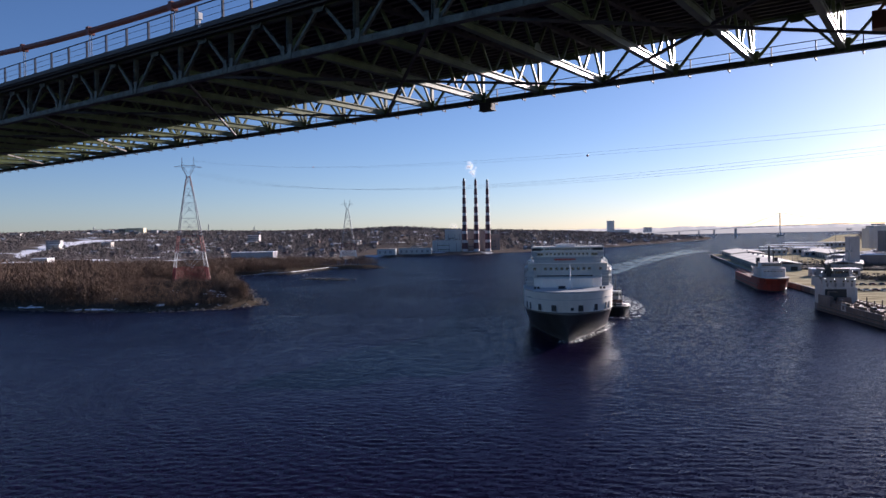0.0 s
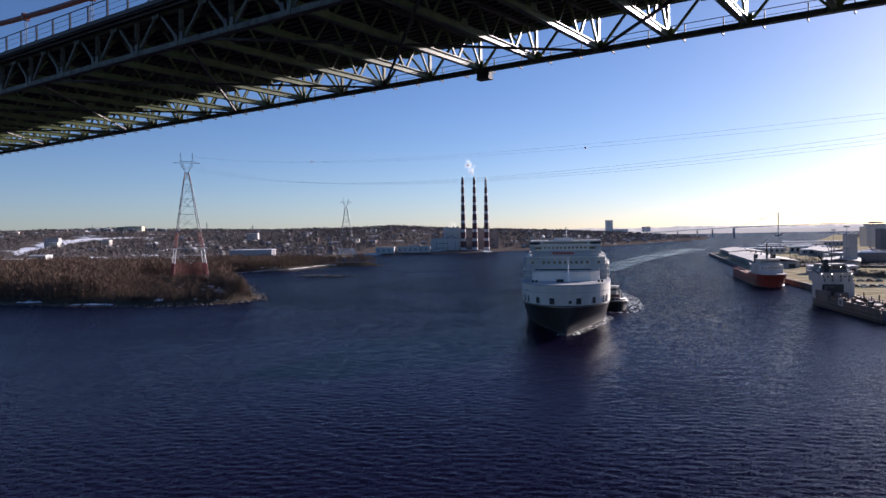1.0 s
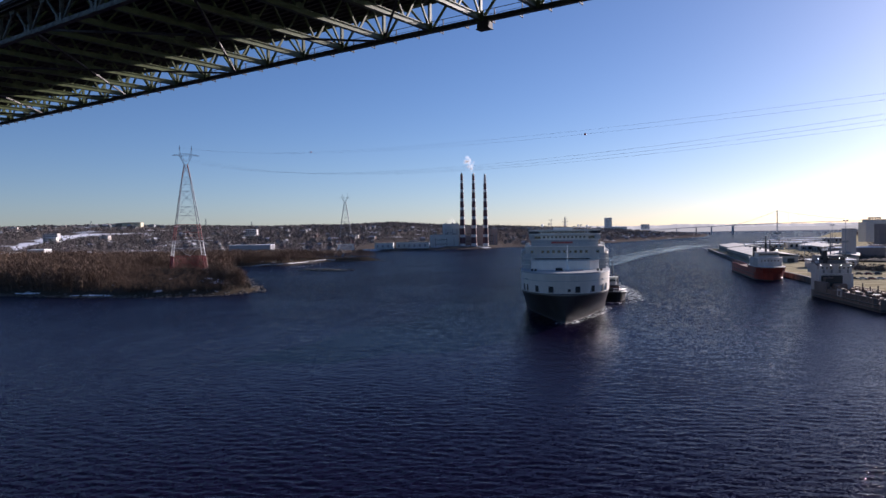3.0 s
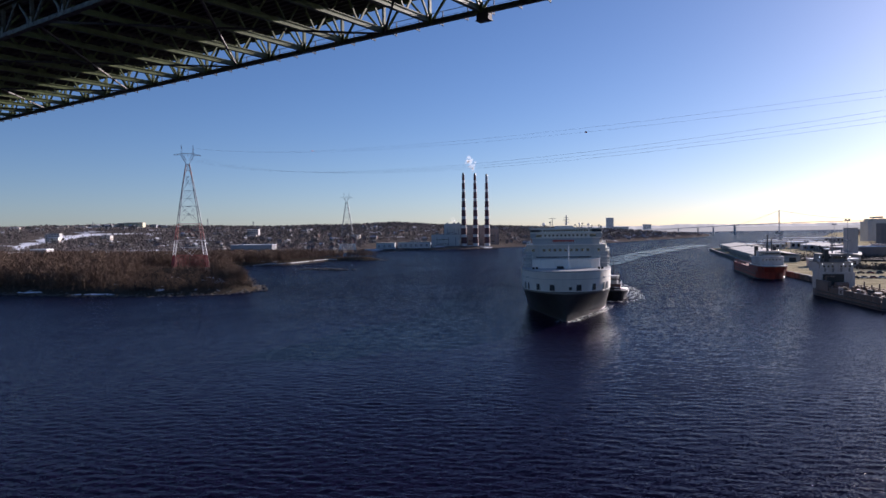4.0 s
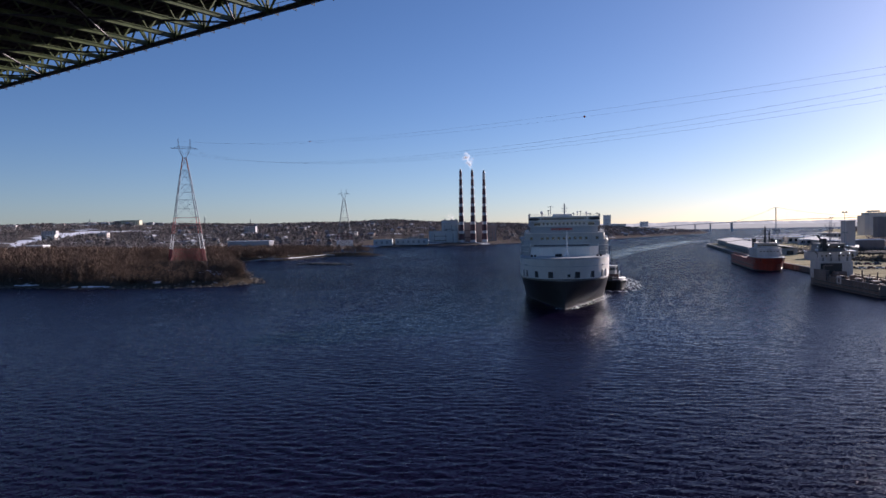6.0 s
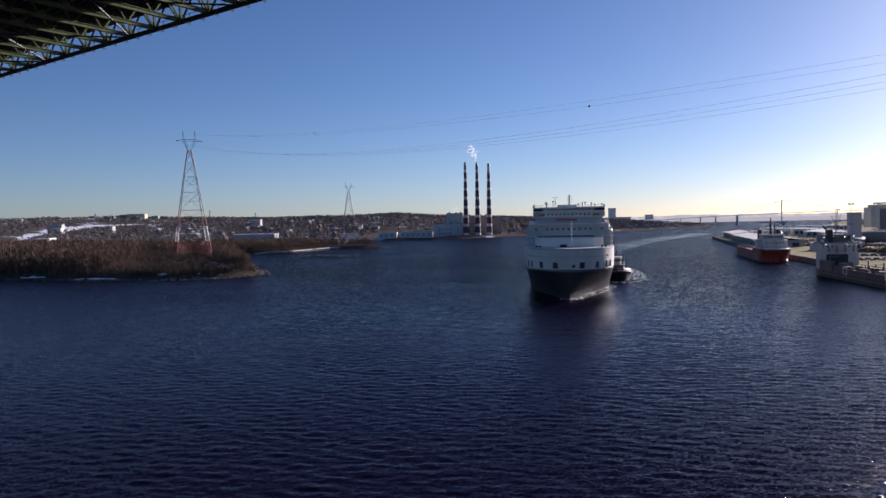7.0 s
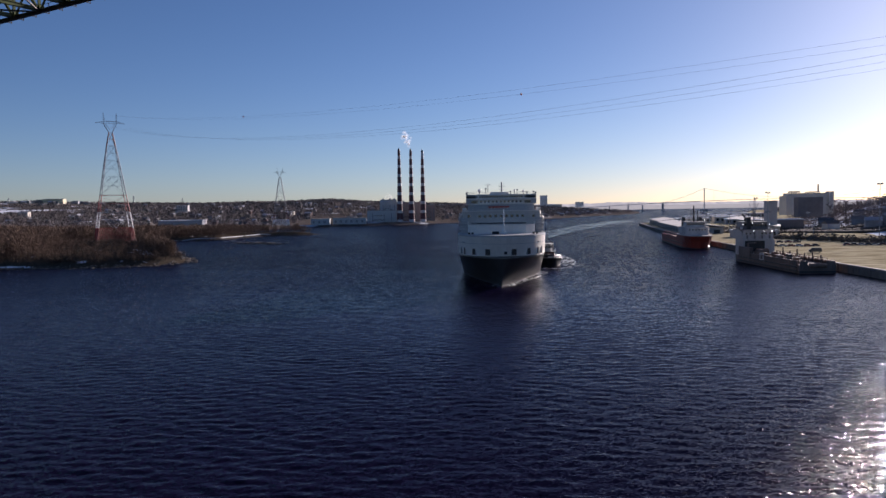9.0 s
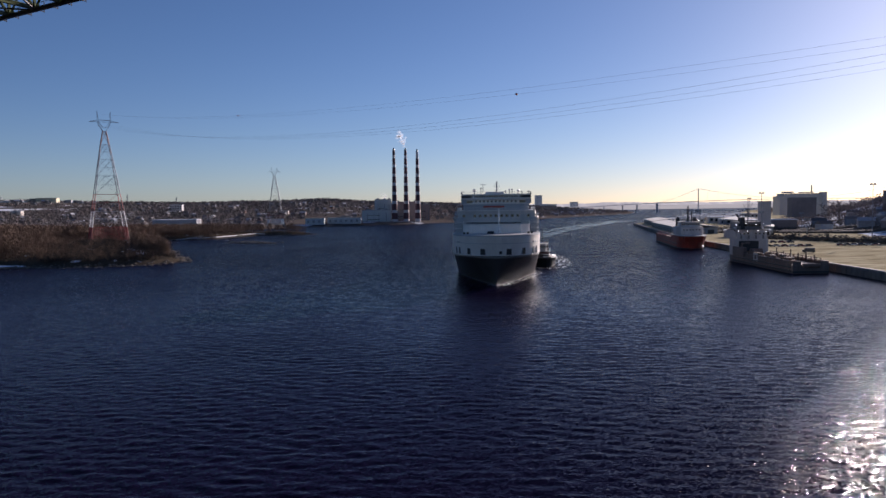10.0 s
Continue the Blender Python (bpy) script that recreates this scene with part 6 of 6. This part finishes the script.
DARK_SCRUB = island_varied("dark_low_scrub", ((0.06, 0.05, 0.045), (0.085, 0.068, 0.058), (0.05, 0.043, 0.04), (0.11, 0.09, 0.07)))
LOW = [bare_tree_template(tr, 3) for i in range(6)]
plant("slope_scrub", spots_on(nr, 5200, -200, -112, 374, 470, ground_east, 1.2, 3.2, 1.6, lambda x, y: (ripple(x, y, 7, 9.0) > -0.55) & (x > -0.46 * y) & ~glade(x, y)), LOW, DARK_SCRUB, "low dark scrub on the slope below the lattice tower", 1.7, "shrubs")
plant("spit_trees", spots_on(nr, 3500, -330, -70, 620, 900, ground_east, 7.0, 11.0, 1.8), BARE, BARK, "leafless brown trees on the low spit")
plant("west_bank_trees", spots_on(nr, 4000, -1000, -440, 400, 900, ground_east, 6.0, 10.0, 2.4), BARE_FAR, BARK, "leafless brown woods along the bank")
def along(x, y, points):
    """How far points lie from a chain of places, as a share of the width given at each place."""
    best = np.full(np.shape(x), 9.0)
    for (x0, y0, w0), (x1, y1, w1) in zip(points, points[1:]):
        ex, ey = x1 - x0, y1 - y0
        k = np.clip(((x - x0) * ex + (y - y0) * ey) / (ex * ex + ey * ey), 0, 1)
        best = np.minimum(best, np.hypot(x - x0 - k * ex, y - y0 - k * ey) / (w0 + (w1 - w0) * k))
    return best


SNOW_SLOPE = ((-645, 1050, 7), (-712, 1172, 15), (-755, 1330, 28), (-775, 1440, 40), (-750, 1500, 28), (-690, 1545, 10), (-640, 1570, 7))
field = lambda x, y: along(x, y, SNOW_SLOPE) < 1 + 0.35 * ripple(x, y, 26, 3.0)
hilltop = lambda x, y: (x / y > -0.56) & (x / y < -0.39) & (np.hypot(x, y) > 1820)
hill_ok = lambda x, y: (np.abs(x / y) < 0.8) & ~((along(x, y, SNOW_SLOPE) < 1.6) & (np.sin(x * 12.9 + y * 78.2) * 43.7 % 1 > 0.06)) & ~hilltop(x, y) & ~((x > -150) & (x < 115) & (y < 1400))
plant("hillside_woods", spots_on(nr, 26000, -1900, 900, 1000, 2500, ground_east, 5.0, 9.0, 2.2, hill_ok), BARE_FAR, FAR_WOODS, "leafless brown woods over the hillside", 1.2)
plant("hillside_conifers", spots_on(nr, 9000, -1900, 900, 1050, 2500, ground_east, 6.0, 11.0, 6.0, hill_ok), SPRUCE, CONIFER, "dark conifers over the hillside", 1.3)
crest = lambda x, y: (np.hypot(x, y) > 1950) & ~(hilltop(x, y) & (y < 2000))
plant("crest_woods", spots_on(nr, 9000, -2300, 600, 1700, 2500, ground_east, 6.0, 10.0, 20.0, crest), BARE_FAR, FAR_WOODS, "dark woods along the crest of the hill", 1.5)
crowns = [(466, 704, 7.5, 25), (479, 706, 9.5, 23), (492, 708, 13, 19), (520, 704, 18.5, 17), (531, 706, 20, 16)]
plant("factory_trees", crowns, [bare_tree_template(tr, 12) for i in range(4)], FAR_WOODS, "tall leafless trees beside the pale factory", 1.5)
port_ok = lambda x, y: (distance_inside(x, y, WEST_SHORE) > 165)
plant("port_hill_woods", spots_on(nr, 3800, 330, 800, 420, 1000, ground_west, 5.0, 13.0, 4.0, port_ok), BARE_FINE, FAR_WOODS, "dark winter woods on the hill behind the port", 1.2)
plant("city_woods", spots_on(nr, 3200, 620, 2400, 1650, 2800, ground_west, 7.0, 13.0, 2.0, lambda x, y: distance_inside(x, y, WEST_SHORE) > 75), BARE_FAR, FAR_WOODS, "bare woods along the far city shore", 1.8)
hedge = []
for k, (off, h) in enumerate(((0, 3.4), (26, 3.0), (60, 4.2), (100, 5.0))):
    for i in range(260):
        x, y = 262 + 1.2 * i + nr.uniform(-1, 1), 598 - 0.63 * 1.2 * i + nr.uniform(-2.2, 2.2)
        x, y = x + off * 0.5, y + off * 0.85
        hedge.append((x, y, max(2.7, float(ground_west(np.array([x]), np.array([y]))[0])), nr.uniform(0.55, 1.2) * h))
for i in range(420):
    f = nr.rand()
    x, y = 263 + 60 * f + nr.normal(0, 3.5), 470 - 190 * f + nr.normal(0, 6)
    hedge.append((x + 4, y, 2.8, nr.uniform(2.4, 5.2)))
plant("yard_hedge", hedge, BARE_FAR, CONIFER, "dark scrub hedges along the railway behind the yard", 1.5, "shrubs")
BANK_SOIL = material("dark_embankment_soil", (0.075, 0.062, 0.05), 0.95, vary=0.4, scale=6, bump=0.1)
for off, snowy in ((4, False), (13, True), (30, False), (43, True), (66, False), (80, True)):
    strip = Shape()
    pts = []
    for i in range(14):
        x, y = 262 + 24 * i + off * 0.5, 598 - 15.1 * i + off * 0.85
        g = max(3.0, float(ground_west(np.array([x]), np.array([y]))[0]))
        pts.append((x, y, g + 0.15))
    strip.path([(x, y, z / 0.4) for x, y, z in pts], 1.8 if snowy else 4.5, 8)
    ob = part("snow_bank" if snowy else "railway_bank", strip, SNOW if snowy else BANK_SOIL)
    ob.scale = (1, 1, 0.4)
    tagged(ob, "long ploughed snow bank beside the railway" if snowy else "low dark earth bank beside the railway", "bank", "banks behind the yard")

# a few houses on the slope behind the port
hill_walls, hill_roofs = Shape(), Shape()
for i in range(95):
    x, y = rng.uniform(345, 660), rng.uniform(400, 720)
    if distance_inside(np.array([x]), np.array([y]), WEST_SHORE)[0] < 130 or (395 < x < 480 and y > 640):
        continue
    g = float(ground_west(np.array([x]), np.array([y]))[0])
    w, d, h, t = rng.uniform(8, 13), rng.uniform(6, 9), rng.uniform(5, 8), rng.uniform(-40, 40)
    hill_walls.box(x, y, g - 2.5, w, d, h + 2.5, t)
    hill_roofs.gable(x, y, g, w, d, h, rng.uniform(2.0, 3.4), t)
tagged(part("hill_houses", hill_walls, HOUSES), "wooden houses on the slope behind the port", "houses", kind="stuff")
tagged(part("hill_roofs", hill_roofs, ROOFS), "dark and snowy roofs on the slope behind the port", "roofs", kind="stuff")
bank = Shape().path([(266 + 60 * f + 5, 474 - 190 * f, 2.2) for f in [i / 12 for i in range(13)]], 3.0, 8)
tagged(part("railway_bank", bank, BANK_SOIL), "low dark earth bank along the back of the yard", "bank", "banks behind the yard")

def snow_patch(x, y, rx, ry, seed, turn=0.0):
    """Snow lying in a ragged patch over the shore."""
    c, q = math.cos(radians(turn)), math.sin(radians(turn))
    inside = lambda u, v: (((u - x) * c + (v - y) * q) / rx) ** 2 + (((v - y) * c - (u - x) * q) / ry) ** 2 < 0.75 + 0.45 * ripple(u, v, 2.6, seed)
    land("ground_snow_patch", x - rx * 1.4, x + rx * 1.4, y - rx * 1.2, y + rx * 1.2, 0.6, lambda u, v: np.where(inside(u, v), ground_east(u, v) + 0.22, -9), SNOW, "ragged patch of old snow on the dark shore")


for spot in ((-236, 394, 13, 1.5, 1.0, -19), (-193, 379.5, 15, 1.5, 2.0, -9), (-312, 406.5, 15, 1.4, 3.0, -8), (-134, 411, 7.5, 4.0, 4.0, 60), (-146, 418, 5.5, 2.5, 5.0, 20), (-124, 400, 5.0, 2.0, 6.0, 70), (-165, 425, 6.0, 2.5, 7.0, 10), (-146, 437, 6.5, 8.0, 8.0, 20), (-139, 420, 4.0, 5.0, 9.0, 10)):
    snow_patch(*spot)
land("ground_snow_field", -1000, -580, 1000, 1650, 6.0, lambda x, y: np.where(field(x, y), ground_east(x, y) + 0.5, -9), SNOW, "open snow-covered slope among the woods")

# ---- shore rocks ----
def rock_template(r):
    bm = bmesh.new()
    bmesh.ops.create_icosphere(bm, subdivisions=1, radius=0.5)
    for v in bm.verts:
        v.co *= r.uniform(0.7, 1.2)
        v.co.z *= 0.65
    bmesh.ops.triangulate(bm, faces=bm.faces)
    t = np.array([[tuple(v.co) for v in f.verts] for f in bm.faces])
    bm.free()
    return t


ROCK_VARIED = island_varied("varied_shore_rocks", ((0.20, 0.18, 0.15), (0.13, 0.115, 0.10), (0.10, 0.09, 0.08), (0.09, 0.08, 0.07), (0.24, 0.22, 0.19)))
rocks = [rock_template(tr) for i in range(6)]
rs = []
for i in range(6, len(EAST_SHORE) - 13):
    (x0, y0), (x1, y1) = EAST_SHORE[i - 4], EAST_SHORE[i - 3]
    n = int(math.hypot(x1 - x0, y1 - y0) * 2.2)
    for k in range(n):
        f = nr.rand()
        x, y = x0 + (x1 - x0) * f + nr.normal(0, 2.2), y0 + (y1 - y0) * f + nr.normal(0, 2.2)
        rs.append((x, y, max(0.0, float(ground_east(np.array([x]), np.array([y]))[0])), nr.uniform(0.6, 1.9)))
for k in range(260):
    f = nr.rand()
    rs.append((-130 + 40 * f + nr.normal(0, 1.5), 624 - 20 * f + nr.normal(0, 3), 0.25, nr.uniform(1.6, 4.2) * (1 - abs(2 * f - 1) * 0.5)))
rs += [(-83.1, 607.8, 0.2, 2.6), (-84.2, 608.4, 0.2, 1.8)]
beach = [(x, y, float(ground_east(np.array([float(x)]), np.array([float(y)]))[0]) + 0.1) for x, y in ((-212, 699), (-200, 704), (-186, 711), (-172, 715), (-164, 721), (-158, 738), (-154, 756), (-146, 778), (-138, 797), (-128, 800))]
tagged(part("snow_bank", Shape().path(beach, 0.35, 6), SNOW), "thin line of snow along the back shore of the bay", "snow")
plant("shore_rocks", rs, rocks, ROCK_VARIED, "boulders and stones along the waterline", 1.2, "rocks")

# ---- foam round the moving ships ----
FOAM = bpy.data.materials.new("sea_foam")
FOAM.use_nodes = True
ft = FOAM.node_tree
fb_ = ft.nodes["Principled BSDF"]
fb_.inputs["Base Color"].default_value = (0.62, 0.66, 0.66, 1)
fb_.inputs["Roughness"].default_value = 0.8
fco = ft.nodes.new("ShaderNodeTexCoord")
fno = ft.nodes.new("ShaderNodeTexNoise")
fno.inputs["Scale"].default_value, fno.inputs["Detail"].default_value, fno.inputs["Roughness"].default_value = 0.55, 8, 0.7
frm = ft.nodes.new("ShaderNodeValToRGB")
frm.color_ramp.elements[0].position, frm.color_ramp.elements[1].position = 0.50, 0.64
ft.links.new(fco.outputs["Object"], fno.inputs["Vector"])
ft.links.new(fno.outputs[0], frm.inputs[0])
ft.links.new(frm.outputs[0], fb_.inputs["Alpha"])


def foam_strip(name, points, widths, label):
    left, right = [], []
    for i, (x, y) in enumerate(points):
        a, b = points[max(0, i - 1)], points[min(len(points) - 1, i + 1)]
        d = Vector((b[0] - a[0], b[1] - a[1], 0)).normalized()
        s = Vector((-d.y, d.x, 0)) * widths[i]
        left.append((x + s.x, y + s.y, 0.03))
        right.append((x - s.x, y - s.y, 0.03))
    mid = [(p[0], p[1], 0.35) for p in points]
    sh = Shape().rings([left, mid, right], close=False, caps=False)
    return tagged(part(name, sh, FOAM), label, "foam", kind="stuff")


c9, s9 = math.cos(radians(SHIP_TURN)), math.sin(radians(SHIP_TURN))
to_world = lambda x, y: (SHIP_AT[0] + x * c9 - y * s9, SHIP_AT[1] + x * s9 + y * c9)
for side in (-1, 1):
    hull = [(abs(x) * side, y) for x, y, z in hull_ring(0.5) if (x >= 0) and y < 110]
    if side < 0:
        hull = hull[:7]
    pts = [to_world(x + side * 0.7, y) for x, y in hull]
    foam_strip("bow_foam", pts, [0.7 + 1.9 * min(1, i / 6) for i in range(len(pts))], "white bow wave foam along the ferry")
foam_strip("tug_foam", [(74.6 + 7.5 * math.cos(a), 317 + 9 * math.sin(a)) for a in [math.radians(200 + i * 16) for i in range(11)]], [1.7] * 11, "white foam at the bow of the tug")
foam_strip("tug_foam", [(84.0 + 9 * math.sin(i * 0.16), 320 + i * 7.0) for i in range(16)], [3.4 + 0.3 * i for i in range(16)], "white wake foam beside the tug")

SLICK = bpy.data.materials.new("smooth_wake_water")
SLICK.use_nodes = True
sl = SLICK.node_tree
slick_b = sl.nodes["Principled BSDF"]
slick_b.inputs["Base Color"].default_value = (0.012, 0.014, 0.024, 1)
slick_b.inputs["Roughness"].default_value = 0.16
slick_b.inputs["IOR"].default_value = 1.33
slick_b.inputs["Specular IOR Level"].default_value = 0.05
sl_co, sl_no, sl_rm = sl.nodes.new("ShaderNodeTexCoord"), sl.nodes.new("ShaderNodeTexNoise"), sl.nodes.new("ShaderNodeMapRange")
sl_no.inputs["Scale"].default_value, sl_no.inputs["Detail"].default_value = 0.05, 6
sl_rm.inputs["From Min"].default_value, sl_rm.inputs["From Max"].default_value = 0.4, 0.62
sl.links.new(sl_co.outputs["Object"], sl_no.inputs["Vector"])
sl.links.new(sl_no.outputs[0], sl_rm.inputs[0])
sl.links.new(sl_rm.outputs[0], slick_b.inputs["Alpha"])
wake = []
for i in range(25):
    f = i / 24
    wake.append((73 + 250 * f + 115 * f * f, 450 + 800 * f, 9 + 16 * f))
slick = Shape().rings([[(x - w, y + w * 0.3, 0.12) for x, y, w in wake], [(x, y, 0.14) for x, y, w in wake], [(x + w, y - w * 0.3, 0.12) for x, y, w in wake]], close=False, caps=False)
tagged(part("ferry_wake", slick, SLICK), "smooth pale wake trailing behind the ferry", "wake", kind="stuff")

# ---- steam over the chimneys ----
STEAM = bpy.data.materials.new("thin_steam")
STEAM.use_nodes = True
sn = STEAM.node_tree
sn.nodes.remove(sn.nodes["Principled BSDF"])
s_thin, s_glow, s_mix = sn.nodes.new("ShaderNodeBsdfTransparent"), sn.nodes.new("ShaderNodeBsdfTranslucent"), sn.nodes.new("ShaderNodeMixShader")
s_glow.inputs["Color"].default_value = (0.95, 0.95, 0.95, 1)
s_mix.inputs[0].default_value = 0.09
sn.links.new(s_thin.outputs[0], s_mix.inputs[1])
sn.links.new(s_glow.outputs[0], s_mix.inputs[2])
sn.links.new(s_mix.outputs[0], sn.nodes["Material Output"].inputs["Surface"])


def steam(name, x, y, z, dx, dz, r0, r1, n, label):
    sr = random.Random(21)
    out = []
    for i in range(n):
        k = (i + 0.5) / n
        c = (x + dx * k + sr.gauss(0, 1.4 + 3 * k), y + sr.gauss(0, 2), z + dz * k + sr.gauss(0, 1 + 2.0 * k))
        t = rocks[i % 6]
        out.append((c[0], c[1], c[2], (r0 + (r1 - r0) * k) * sr.uniform(0.7, 1.3)))
    plant(name, out, rocks, STEAM, label, 1.0, "steam")


steam("steam_plume", 45, 1296, 141, -9, 22, 4.0, 9.0, 40, "thin white steam drifting from the middle chimney")
steam("steam_plume", 12, 1318, 46, -8, 7, 2.5, 4.5, 18, "low white steam puff over the boiler house")
